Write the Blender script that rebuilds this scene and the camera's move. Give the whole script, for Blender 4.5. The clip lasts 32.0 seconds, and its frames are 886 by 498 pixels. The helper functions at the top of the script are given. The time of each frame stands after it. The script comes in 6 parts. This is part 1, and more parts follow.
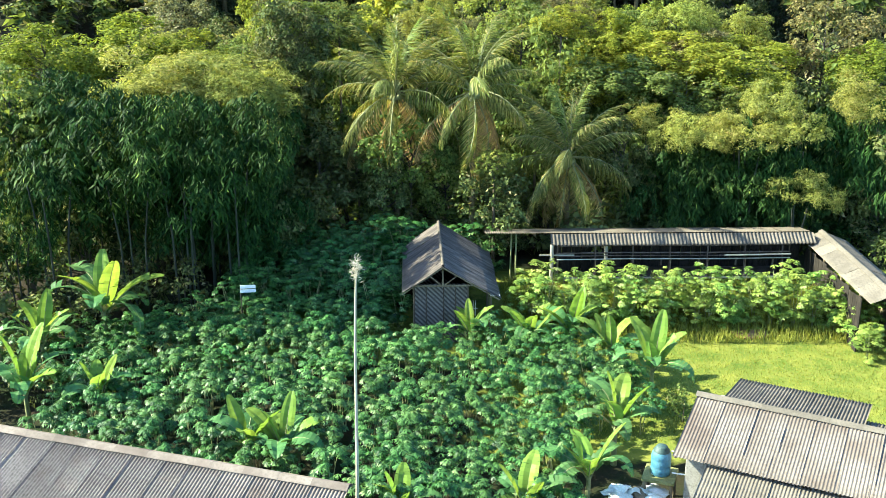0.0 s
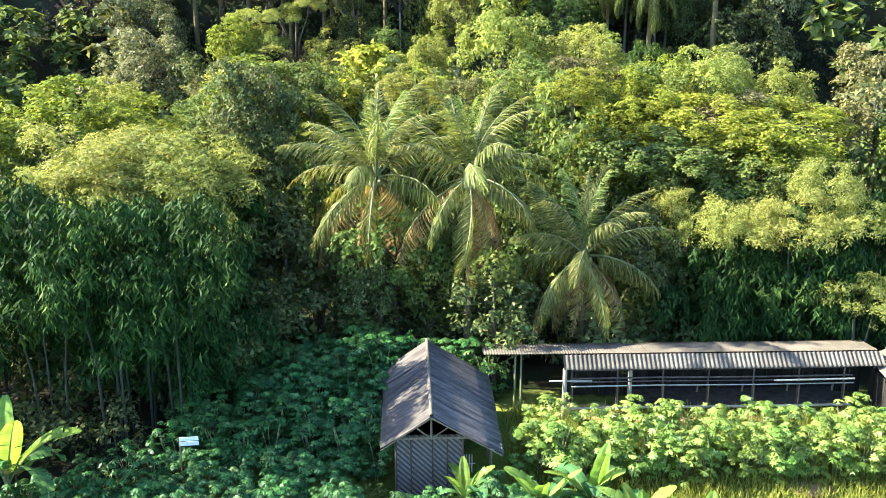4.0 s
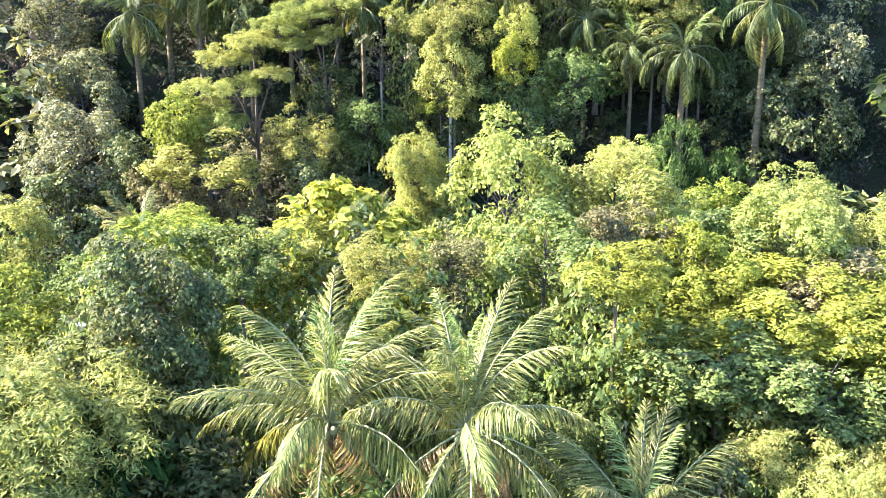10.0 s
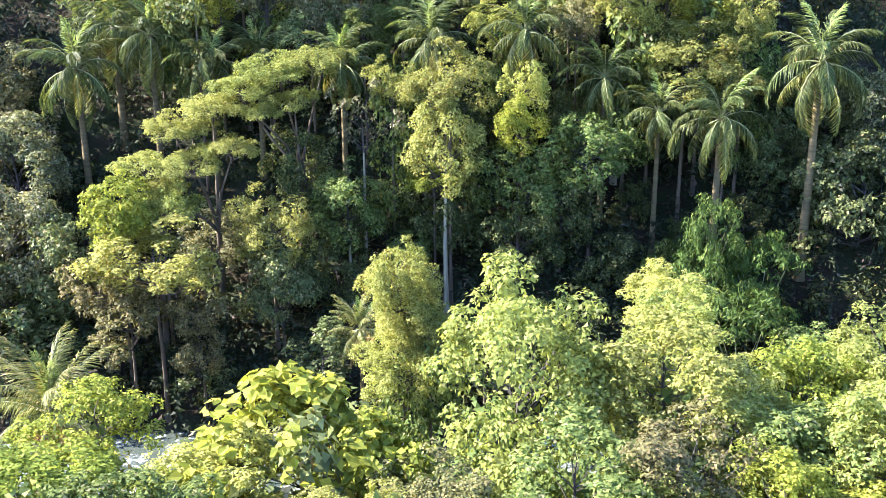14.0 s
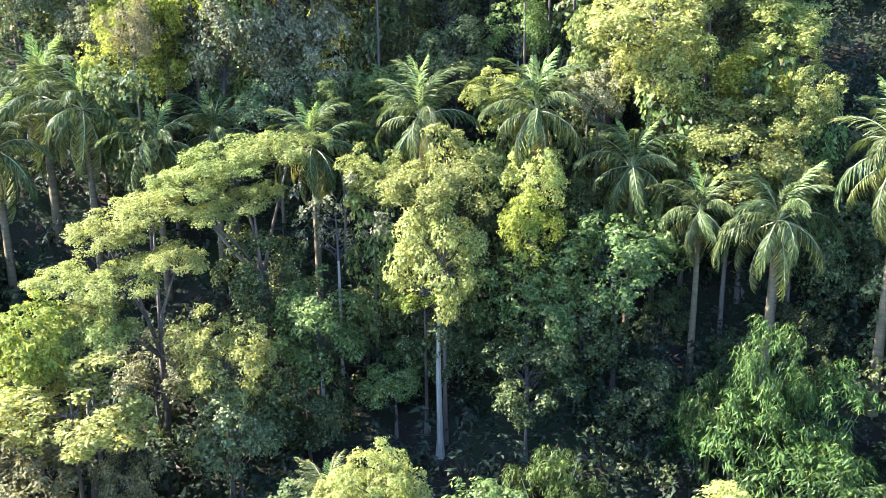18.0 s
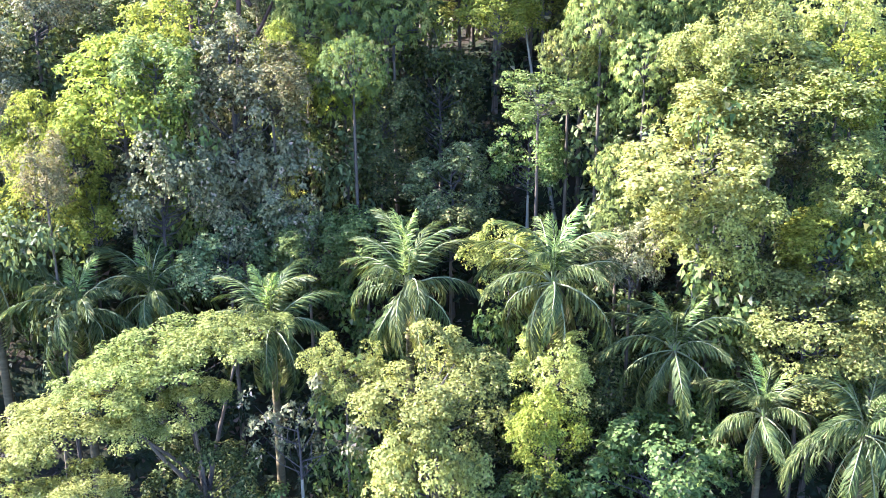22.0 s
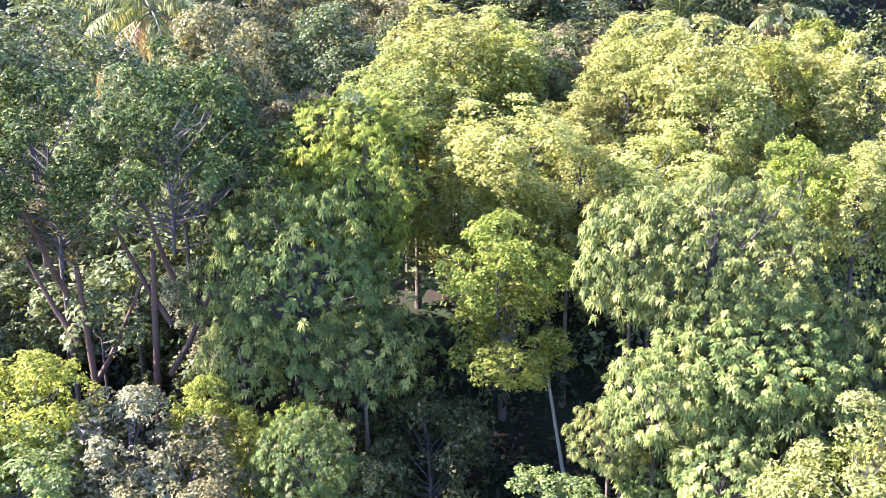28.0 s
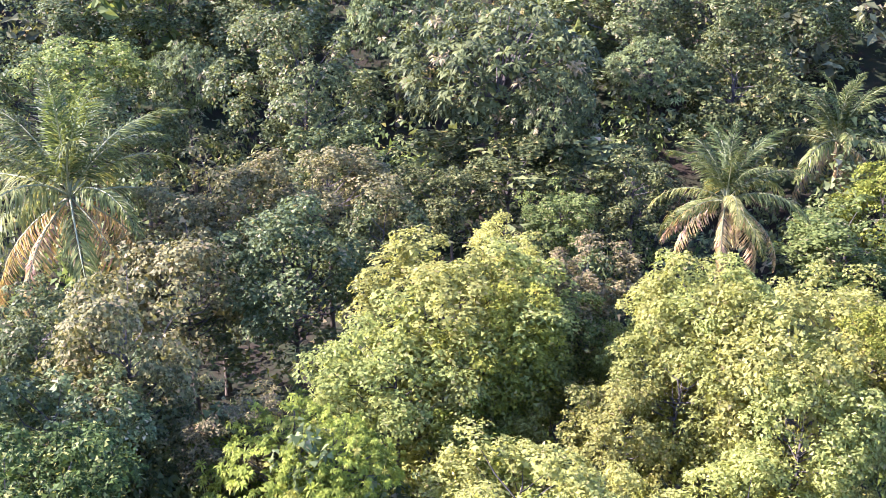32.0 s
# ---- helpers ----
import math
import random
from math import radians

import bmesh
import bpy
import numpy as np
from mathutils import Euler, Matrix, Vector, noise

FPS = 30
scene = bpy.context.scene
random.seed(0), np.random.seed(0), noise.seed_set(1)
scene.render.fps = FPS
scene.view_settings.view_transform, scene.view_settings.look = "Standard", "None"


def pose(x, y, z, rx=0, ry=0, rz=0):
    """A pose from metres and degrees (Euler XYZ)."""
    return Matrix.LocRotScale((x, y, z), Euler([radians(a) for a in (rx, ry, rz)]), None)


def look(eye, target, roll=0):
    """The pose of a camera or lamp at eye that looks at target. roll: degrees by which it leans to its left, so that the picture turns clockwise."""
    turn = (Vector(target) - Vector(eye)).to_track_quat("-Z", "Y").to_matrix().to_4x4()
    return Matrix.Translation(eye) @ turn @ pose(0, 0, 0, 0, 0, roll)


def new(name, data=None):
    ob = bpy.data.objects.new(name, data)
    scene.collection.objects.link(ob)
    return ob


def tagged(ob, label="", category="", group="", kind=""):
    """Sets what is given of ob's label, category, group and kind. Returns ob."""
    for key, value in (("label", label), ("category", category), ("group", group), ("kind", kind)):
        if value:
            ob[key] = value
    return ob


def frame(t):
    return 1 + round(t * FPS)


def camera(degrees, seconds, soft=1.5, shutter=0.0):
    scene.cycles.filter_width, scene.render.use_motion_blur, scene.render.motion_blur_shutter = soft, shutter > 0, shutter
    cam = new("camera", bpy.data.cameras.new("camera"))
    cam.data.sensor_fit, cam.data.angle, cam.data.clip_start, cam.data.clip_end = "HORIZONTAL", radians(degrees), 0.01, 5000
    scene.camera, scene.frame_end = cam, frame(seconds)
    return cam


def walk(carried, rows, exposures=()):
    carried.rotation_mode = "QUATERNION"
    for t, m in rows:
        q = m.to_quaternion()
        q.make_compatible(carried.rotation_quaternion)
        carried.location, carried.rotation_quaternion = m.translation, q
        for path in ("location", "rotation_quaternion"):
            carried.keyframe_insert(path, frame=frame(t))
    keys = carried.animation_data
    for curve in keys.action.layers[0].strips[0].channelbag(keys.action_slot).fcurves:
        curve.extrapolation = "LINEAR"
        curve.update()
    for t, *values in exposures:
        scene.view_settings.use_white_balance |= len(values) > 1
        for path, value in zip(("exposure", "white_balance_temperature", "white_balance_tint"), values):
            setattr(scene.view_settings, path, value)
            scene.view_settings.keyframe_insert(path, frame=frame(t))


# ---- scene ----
cam = camera(46.0, 32.0, soft=0.4)
METRES, EYE, TILT, LEAN, TURN, STRETCH = 80.0, 19.5, -18.0, 0.0, 0.0, 1.775
ROWS = [
    (0.0, 0.0, 0.0, 0.0, 0.0, 0.0, -0.0),
    (0.5, 0.0008, 0.0086, 0.0082, 0.0, 0.01, 0.01),
    (1.0, 0.0013, 0.0173, 0.0165, -0.05, 0.01, 0.05),
    (1.5, 0.002, 0.0258, 0.0248, -0.08, -0.01, 0.07),
    (2.0, 0.0026, 0.0342, 0.0328, -0.11, 0.02, 0.1),
    (2.5, 0.0032, 0.0425, 0.0411, -0.13, 0.01, 0.11),
    (3.0, 0.0035, 0.0506, 0.0496, -0.2, -0.01, 0.13),
    (3.5, 0.0038, 0.0585, 0.0576, -0.22, 0.02, 0.13),
    (5.5, 0.0057, 0.0914, 0.0907, -0.39, 0.03, 0.23),
    (6.0, 0.0059, 0.1002, 0.0995, -0.44, 0.04, 0.23),
    (6.5, 0.0064, 0.1092, 0.1083, -0.45, -0.0, 0.26),
    (7.0, 0.0065, 0.1184, 0.1171, -0.54, 0.01, 0.29),
    (7.5, 0.0068, 0.1277, 0.1261, -0.58, 0.03, 0.31),
    (8.0, 0.0071, 0.1371, 0.1352, -0.66, -0.0, 0.33),
    (8.5, 0.0079, 0.1466, 0.1442, -0.63, 0.04, 0.34),
    (9.0, 0.0081, 0.1565, 0.1539, -0.69, -0.03, 0.33),
    (9.5, 0.0086, 0.1664, 0.1632, -0.71, -0.0, 0.39),
    (10.0, 0.009, 0.1765, 0.1729, -0.73, -0.02, 0.39),
    (10.5, 0.0098, 0.1866, 0.1829, -0.72, -0.05, 0.41),
    (11.0, 0.0106, 0.1968, 0.1926, -0.71, -0.06, 0.42),
    (11.5, 0.0112, 0.207, 0.2026, -0.78, -0.07, 0.44),
    (12.0, 0.0119, 0.2171, 0.2125, -0.78, -0.08, 0.49),
    (12.5, 0.0124, 0.2272, 0.2224, -0.82, -0.07, 0.52),
    (13.0, 0.0132, 0.2373, 0.2325, -0.82, -0.1, 0.51),
    (13.5, 0.0137, 0.2475, 0.2424, -0.84, -0.13, 0.53),
    (14.0, 0.0145, 0.2575, 0.2522, -0.85, -0.12, 0.55),
    (14.5, 0.0151, 0.2677, 0.2618, -0.87, -0.11, 0.54),
    (16.5, 0.0188, 0.3106, 0.3003, -0.82, 0.1, 0.55),
    (17.0, 0.0196, 0.3213, 0.3113, -0.84, 0.04, 0.56),
    (17.5, 0.0202, 0.332, 0.3228, -0.85, 0.01, 0.58),
    (18.0, 0.0212, 0.3418, 0.3339, -0.85, 0.01, 0.61),
    (18.5, 0.0217, 0.3523, 0.3464, -0.89, -0.07, 0.6),
    (19.0, 0.0226, 0.3627, 0.3585, -0.87, -0.07, 0.62),
    (19.5, 0.0235, 0.373, 0.371, -0.87, -0.1, 0.63),
    (20.0, 0.0241, 0.3831, 0.3847, -0.9, -0.15, 0.64),
    (20.5, 0.025, 0.393, 0.399, -0.91, -0.19, 0.66),
    (21.0, 0.0258, 0.4028, 0.4136, -0.92, -0.24, 0.68),
    (21.5, 0.0266, 0.4127, 0.4284, -0.93, -0.3, 0.68),
    (22.0, 0.0272, 0.4225, 0.4436, -0.95, -0.36, 0.69),
    (22.5, 0.0281, 0.4318, 0.4594, -0.95, -0.36, 0.71),
    (23.0, 0.0291, 0.4408, 0.4759, -0.92, -0.41, 0.7),
    (23.5, 0.0295, 0.4493, 0.4922, -0.96, -0.39, 0.7),
    (24.0, 0.0302, 0.4578, 0.5087, -0.95, -0.42, 0.7),
    (24.5, 0.0309, 0.4661, 0.5249, -0.92, -0.44, 0.71),
    (25.0, 0.0316, 0.4741, 0.541, -0.92, -0.47, 0.71),
    (25.5, 0.0323, 0.4821, 0.557, -0.91, -0.54, 0.71),
    (27.5, 0.035, 0.5139, 0.6214, -0.96, -1.0, 0.74),
    (28.0, 0.0359, 0.5227, 0.6373, -0.94, -0.98, 0.74),
    (28.5, 0.0364, 0.5319, 0.654, -1.01, -1.05, 0.74),
    (29.0, 0.0374, 0.5418, 0.6709, -0.99, -1.09, 0.75),
    (29.5, 0.0383, 0.5521, 0.6881, -0.99, -1.09, 0.74),
    (30.0, 0.0393, 0.5629, 0.7056, -1.0, -1.12, 0.74),
    (30.5, 0.0398, 0.5741, 0.7237, -1.06, -1.22, 0.73),
    (31.0, 0.0407, 0.5858, 0.7418, -1.04, -1.23, 0.73),
    (31.5, 0.0417, 0.5977, 0.7605, -1.04, -1.25, 0.75),
    (32.0, 0.0426, 0.6096, 0.7793, -1.06, -1.3, 0.77),
]
walk(cam, [(t, pose(0, 0, EYE, TILT, LEAN, TURN) @ pose(METRES * x, METRES * STRETCH * y, METRES * z, 90 + pitch / STRETCH, roll, yaw / STRETCH))
           for t, x, y, z, yaw, pitch, roll in ROWS],
     [(0, 2.4, 5450, -3), (4, 2.75, 5350, 6), (9, 3.35, 5150, 25), (12, 3.2, 5150, 26), (15, 3.05, 5000, 25), (17, 3.2, 4850, 24), (20, 3.5, 4700, 28), (24, 3.35, 4700, 33), (28, 3.3, 4900, 42), (32, 2.88, 4950, 45)])

# ---- light: low morning sun from the left, clear sky ----
SUN_UP, SUN_ROUND = 36.0, -85.0   # elevation; turn from straight ahead, minus is to the left
world = bpy.data.worlds.new("world")
scene.world = world
world.use_nodes = True
sky = world.node_tree.nodes.new("ShaderNodeTexSky")
sky.sky_type = "NISHITA"
sky.sun_disc = False
sky.sun_elevation, sky.sun_rotation = radians(SUN_UP), radians(SUN_ROUND)
sky.air_density, sky.dust_density, sky.ozone_density = 1.0, 0.7, 2.5
back = world.node_tree.nodes["Background"]
back.inputs["Strength"].default_value = 0.108
world.node_tree.links.new(sky.outputs["Color"], back.inputs["Color"])
sun_data = bpy.data.lights.new("sun", "SUN")
sun_data.energy, sun_data.angle, sun_data.color = 5.0, radians(0.6), (1.0, 0.87, 0.6)
sun = new("sun", sun_data)
toward = Vector((math.sin(radians(SUN_ROUND)) * math.cos(radians(SUN_UP)), math.cos(radians(SUN_ROUND)) * math.cos(radians(SUN_UP)), math.sin(radians(SUN_UP))))
sun.matrix_world = look(toward * 300, (0, 0, 0))


# ---- materials ----
def fresh(name):
    m = bpy.data.materials.new(name)
    m.use_nodes = True
    nt = m.node_tree
    return m, nt, nt.nodes["Principled BSDF"], nt.nodes["Material Output"]


def node(nt, kind, **inputs):
    n = nt.nodes.new(kind)
    for key, value in inputs.items():
        n.inputs[key.replace("_", " ")].default_value = value
    return n


def mix_col(nt, fac, a, b, blend="MIX"):
    n = nt.nodes.new("ShaderNodeMix")
    n.data_type, n.blend_type = "RGBA", blend
    for sock, value in ((0, fac), (6, a), (7, b)):
        if isinstance(value, bpy.types.NodeSocket):
            nt.links.new(value, n.inputs[sock])
        elif isinstance(value, tuple):
            n.inputs[sock].default_value = (*value, 1)
        else:
            n.inputs[sock].default_value = value
    return n.outputs[2]


def ramp(nt, value, lo, hi):
    n = nt.nodes.new("ShaderNodeMapRange")
    nt.links.new(value, n.inputs["Value"])
    n.inputs["From Min"].default_value, n.inputs["From Max"].default_value = lo, hi
    return n.outputs["Result"]


def leaf_mat(name, dark, light, old=None, through_light=0.35, rough=0.58, old_share=0.06, gloss=0.07):
    """Leaf: every blade its own tint between dark and light, every plant its own shade, some blades gone old; light shines through."""
    dark, light = tuple(v * g for v, g in zip(dark, (0.6, 0.57, 0.56))), tuple(v * g for v, g in zip(light, (1.27, 1.2, 1.15)))
    m, nt, bsdf, out = fresh(name)
    geo = nt.nodes.new("ShaderNodeNewGeometry")
    info = nt.nodes.new("ShaderNodeObjectInfo")
    col = mix_col(nt, geo.outputs["Random Per Island"], dark, light)
    if old:
        wn = nt.nodes.new("ShaderNodeTexWhiteNoise")
        wn.noise_dimensions = "1D"
        nt.links.new(geo.outputs["Random Per Island"], wn.inputs["W"])
        col = mix_col(nt, ramp(nt, wn.outputs["Value"], 1 - old_share, 1 - old_share + 0.01), col, old)
    hsv = nt.nodes.new("ShaderNodeHueSaturation")
    nt.links.new(col, hsv.inputs["Color"])
    mr = nt.nodes.new("ShaderNodeMapRange")
    nt.links.new(info.outputs["Random"], mr.inputs["Value"])
    mr.inputs["To Min"].default_value, mr.inputs["To Max"].default_value = 0.82, 1.2
    nt.links.new(mr.outputs["Result"], hsv.inputs["Value"])
    mh = nt.nodes.new("ShaderNodeMapRange")
    wn2 = nt.nodes.new("ShaderNodeTexWhiteNoise")
    wn2.noise_dimensions = "1D"
    nt.links.new(info.outputs["Random"], wn2.inputs["W"])
    nt.links.new(wn2.outputs["Value"], mh.inputs["Value"])
    mh.inputs["To Min"].default_value, mh.inputs["To Max"].default_value = 0.485, 0.515
    nt.links.new(mh.outputs["Result"], hsv.inputs["Hue"])
    nt.links.new(hsv.outputs["Color"], bsdf.inputs["Base Color"])
    bsdf.inputs["Roughness"].default_value = rough
    bsdf.inputs["Specular IOR Level"].default_value = gloss
    tl = nt.nodes.new("ShaderNodeBsdfTranslucent")
    warm = mix_col(nt, 1.0, hsv.outputs["Color"], (1.3, 1.25, 0.65), "MULTIPLY")
    nt.links.new(warm, tl.inputs["Color"])
    mx = nt.nodes.new("ShaderNodeMixShader")
    mx.inputs["Fac"].default_value = through_light
    nt.links.new(bsdf.outputs["BSDF"], mx.inputs[1])
    nt.links.new(tl.outputs["BSDF"], mx.inputs[2])
    nt.links.new(mx.outputs["Shader"], out.inputs["Surface"])
    return m


def worn_mat(name, a, b, scale=3.0, rough=0.85, fine=40.0, c=None, metal=0.0, bump=0.3, stretch=(1, 1, 1)):
    """Rough weathered surface: two tones in large blotches, a third in fine grain, and relief."""
    m, nt, bsdf, out = fresh(name)
    tc = nt.nodes.new("ShaderNodeTexCoord")
    mp = nt.nodes.new("ShaderNodeMapping")
    mp.inputs["Scale"].default_value = stretch
    info = nt.nodes.new("ShaderNodeObjectInfo")
    add = nt.nodes.new("ShaderNodeVectorMath")
    nt.links.new(tc.outputs["Object"], mp.inputs["Vector"])
    nt.links.new(mp.outputs["Vector"], add.inputs[0])
    sc = nt.nodes.new("ShaderNodeVectorMath")
    sc.operation = "SCALE"
    sc.inputs[0].default_value = (13.1, 7.7, 5.3)
    nt.links.new(info.outputs["Random"], sc.inputs["Scale"])
    nt.links.new(sc.outputs["Vector"], add.inputs[1])
    n1 = node(nt, "ShaderNodeTexNoise", Scale=scale, Detail=6.0, Roughness=0.65)
    n2 = node(nt, "ShaderNodeTexNoise", Scale=fine, Detail=4.0, Roughness=0.6)
    for n in (n1, n2):
        nt.links.new(add.outputs["Vector"], n.inputs["Vector"])
    col = mix_col(nt, ramp(nt, n1.outputs["Fac"], 0.36, 0.64), a, b)
    col = mix_col(nt, ramp(nt, n2.outputs["Fac"], 0.45, 0.75), col, c or tuple(v * 0.6 for v in a))
    shade = nt.nodes.new("ShaderNodeHueSaturation")
    mr = nt.nodes.new("ShaderNodeMapRange")
    nt.links.new(info.outputs["Random"], mr.inputs["Value"])
    mr.inputs["To Min"].default_value, mr.inputs["To Max"].default_value = 0.85, 1.15
    nt.links.new(mr.outputs["Result"], shade.inputs["Value"])
    nt.links.new(col, shade.inputs["Color"])
    nt.links.new(shade.outputs["Color"], bsdf.inputs["Base Color"])
    bsdf.inputs["Roughness"].default_value, bsdf.inputs["Metallic"].default_value = rough, metal
    bsdf.inputs["Specular IOR Level"].default_value = 0.12 if rough > 0.75 else 0.5
    bp = node(nt, "ShaderNodeBump", Strength=bump, Distance=0.02)
    nt.links.new(n2.outputs["Fac"], bp.inputs["Height"])
    nt.links.new(bp.outputs["Normal"], bsdf.inputs["Normal"])
    return m


LEAF = {
    "yellow": leaf_mat("leaf_yellow_green", (0.195, 0.223, 0.0512), (0.305, 0.33, 0.0795), (0.349, 0.31, 0.113), 0.52),
    "olive": leaf_mat("leaf_pale_olive", (0.158, 0.175, 0.0429), (0.247, 0.257, 0.0663), (0.347, 0.281, 0.0936), 0.48),
    "lime": leaf_mat("leaf_lime", (0.133, 0.178, 0.0211), (0.238, 0.272, 0.0383), (0.317, 0.287, 0.0575), 0.52),
    "green": leaf_mat("leaf_green", (0.0748, 0.123, 0.0298), (0.155, 0.198, 0.0521), (0.257, 0.238, 0.0996), 0.44),
    "dark": leaf_mat("leaf_dark", (0.0605, 0.0854, 0.0282), (0.129, 0.153, 0.0513), (0.284, 0.232, 0.112), 0.28, 0.5),
    # very dark leaf: the wood's shade is put into the colour
    "deep": leaf_mat("leaf_shade_dark", (0.027, 0.0401, 0.0117), (0.0819, 0.0963, 0.0281), (0.211, 0.175, 0.0583), 0.2, 0.5, 0.06),
    "evergreen": leaf_mat("leaf_dark_evergreen", (0.02, 0.036, 0.008), (0.06, 0.082, 0.018), (0.2, 0.19, 0.05), 0.2, 0.55, 0.1, 0.04),
    "grey": leaf_mat("leaf_grey_green", (0.0943, 0.11, 0.0486), (0.194, 0.197, 0.0875), (0.372, 0.292, 0.172), 0.3, 0.55),
    "brown": leaf_mat("leaf_russet", (0.0851, 0.0913, 0.0331), (0.166, 0.155, 0.0565), (0.201, 0.155, 0.0681), 0.3, 0.55, 0.12),
    "mango": leaf_mat("leaf_mango", (0.075, 0.11, 0.027), (0.15, 0.182, 0.0381), (0.289, 0.286, 0.0634), 0.34, 0.6, 0.12, 0.06),
    "mango_pale": leaf_mat("leaf_mango_young", (0.081, 0.114, 0.0288), (0.162, 0.187, 0.0432), (0.292, 0.281, 0.0684), 0.36, 0.6, 0.2, 0.06),
    "albizia": leaf_mat("leaf_feathery", (0.151, 0.188, 0.0417), (0.246, 0.273, 0.0699), (0.302, 0.285, 0.107), 0.52),
    # near-black leaf: shade of the hanging clumps is put into the colour
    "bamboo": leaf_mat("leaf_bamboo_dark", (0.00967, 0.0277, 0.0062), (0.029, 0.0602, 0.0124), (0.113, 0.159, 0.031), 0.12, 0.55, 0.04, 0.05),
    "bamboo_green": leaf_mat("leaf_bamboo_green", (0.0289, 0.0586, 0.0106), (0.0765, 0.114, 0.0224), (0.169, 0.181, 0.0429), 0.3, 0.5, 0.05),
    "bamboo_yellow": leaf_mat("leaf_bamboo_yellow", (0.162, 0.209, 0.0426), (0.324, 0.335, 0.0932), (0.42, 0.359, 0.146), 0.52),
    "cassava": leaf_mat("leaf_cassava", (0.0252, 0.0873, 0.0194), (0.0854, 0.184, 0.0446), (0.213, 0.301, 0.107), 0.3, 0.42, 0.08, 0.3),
    # cassava leaf again, the hedge's sunlight put into a lighter, yellower colour
    "cassava_sun": leaf_mat("leaf_cassava_sunlit", (0.12, 0.22, 0.03), (0.27, 0.36, 0.08), (0.36, 0.4, 0.16), 0.42, 0.42, 0.08, 0.25),
    "palm": leaf_mat("leaf_palm", (0.118, 0.145, 0.0341), (0.219, 0.233, 0.0682), (0.428, 0.33, 0.136), 0.38, 0.45, 0.08, 0.1),
    "palm_old": leaf_mat("leaf_palm_dry", (0.32, 0.25, 0.08), (0.46, 0.37, 0.15), (0.34, 0.21, 0.12), 0.3, 0.45, 0.2),
    "palm_new": leaf_mat("leaf_palm_fresh", (0.15, 0.233, 0.0568), (0.246, 0.32, 0.0994), None, 0.4, 0.4),
    "palm_grey": leaf_mat("leaf_palm_greyish", (0.0475, 0.0763, 0.0203), (0.111, 0.134, 0.0407), (0.248, 0.21, 0.0656), 0.36, 0.45, 0.05, 0.1),
    "banana": leaf_mat("leaf_banana", (0.28, 0.42, 0.075), (0.18, 0.265, 0.048), None, 0.42, 0.35),
    "banana_old": leaf_mat("leaf_banana_worn", (0.12, 0.25, 0.085), (0.08, 0.16, 0.055), (0.255, 0.204, 0.0765), 0.32, 0.38, 0.05),
    # fern leaf darkened to carry the deep shade of the bank
    "fern": leaf_mat("leaf_fern_shade", (0.0216, 0.0326, 0.0154), (0.0447, 0.0584, 0.029), (0.0922, 0.0679, 0.0483), 0.25, 0.6, 0.05),
    "litter": leaf_mat("leaf_litter", (0.03, 0.02, 0.012), (0.085, 0.06, 0.035), (0.14, 0.11, 0.07), 0.1, 0.8, 0.1),
    "grass": leaf_mat("grass_blade", (0.19, 0.235, 0.035), (0.25, 0.275, 0.06), (0.289, 0.264, 0.0765), 0.4, 0.6, 0.04),
}
BOUGH = worn_mat("bark_bough", (0.045, 0.038, 0.03), (0.095, 0.08, 0.065), 2.5, 0.9, 25.0, (0.03, 0.025, 0.02), bump=0.4)
BARK = worn_mat("bark_grey", (0.075, 0.057, 0.036), (0.15, 0.119, 0.08), 2.5, 0.9, 25.0, (0.05, 0.038, 0.024), bump=0.6, stretch=(1, 1, 0.3))
BARK_RED = worn_mat("bark_reddish", (0.06, 0.036, 0.02), (0.115, 0.07, 0.042), 2.0, 0.9, 22.0, (0.05, 0.03, 0.02), bump=0.6, stretch=(1, 1, 0.3))
BARK_PALE = worn_mat("bark_pale", (0.2, 0.178, 0.116), (0.34, 0.307, 0.204), 2.0, 0.85, 20.0, (0.16, 0.139, 0.088), bump=0.4, stretch=(1, 1, 0.5))
BARK_PALM = worn_mat("bark_palm", (0.085, 0.0665, 0.0294), (0.16, 0.125, 0.0595), 2.0, 0.85, 16.0, (0.065, 0.0475, 0.0224), bump=0.5, stretch=(0.4, 0.4, 3.0))
CULM = worn_mat("bamboo_culm", (0.15, 0.15, 0.06), (0.26, 0.24, 0.11), 3.0, 0.55, 20.0)
# culm colour taken near black to stand for shade inside the clump
CULM_DARK = worn_mat("shaded_culm", (0.014, 0.017, 0.009), (0.035, 0.036, 0.02), 3.0, 0.7, 20.0)
STEM = worn_mat("green_stem", (0.16, 0.18, 0.06), (0.26, 0.24, 0.10), 3.0, 0.7, 30.0)


# ---- mesh helpers ----
def quads_mesh(name, verts, faces, mat, smooth=False):
    """A mesh from arrays: verts (n, 3), faces (m, 4)."""
    me = bpy.data.meshes.new(name)
    verts, faces = np.asarray(verts, dtype=np.float32), np.asarray(faces, dtype=np.int32)
    me.vertices.add(len(verts))
    me.vertices.foreach_set("co", verts.ravel())
    me.loops.add(faces.size)
    me.loops.foreach_set("vertex_index", faces.ravel())
    me.polygons.add(len(faces))
    me.polygons.foreach_set("loop_start", np.arange(0, faces.size, faces.shape[1], dtype=np.int32))
    me.polygons.foreach_set("use_smooth", np.full(len(faces), smooth))
    me.update(calc_edges=True)
    me.materials.append(mat)
    return me


def unit(v):
    return v / np.maximum(np.linalg.norm(v, axis=-1, keepdims=True), 1e-6)


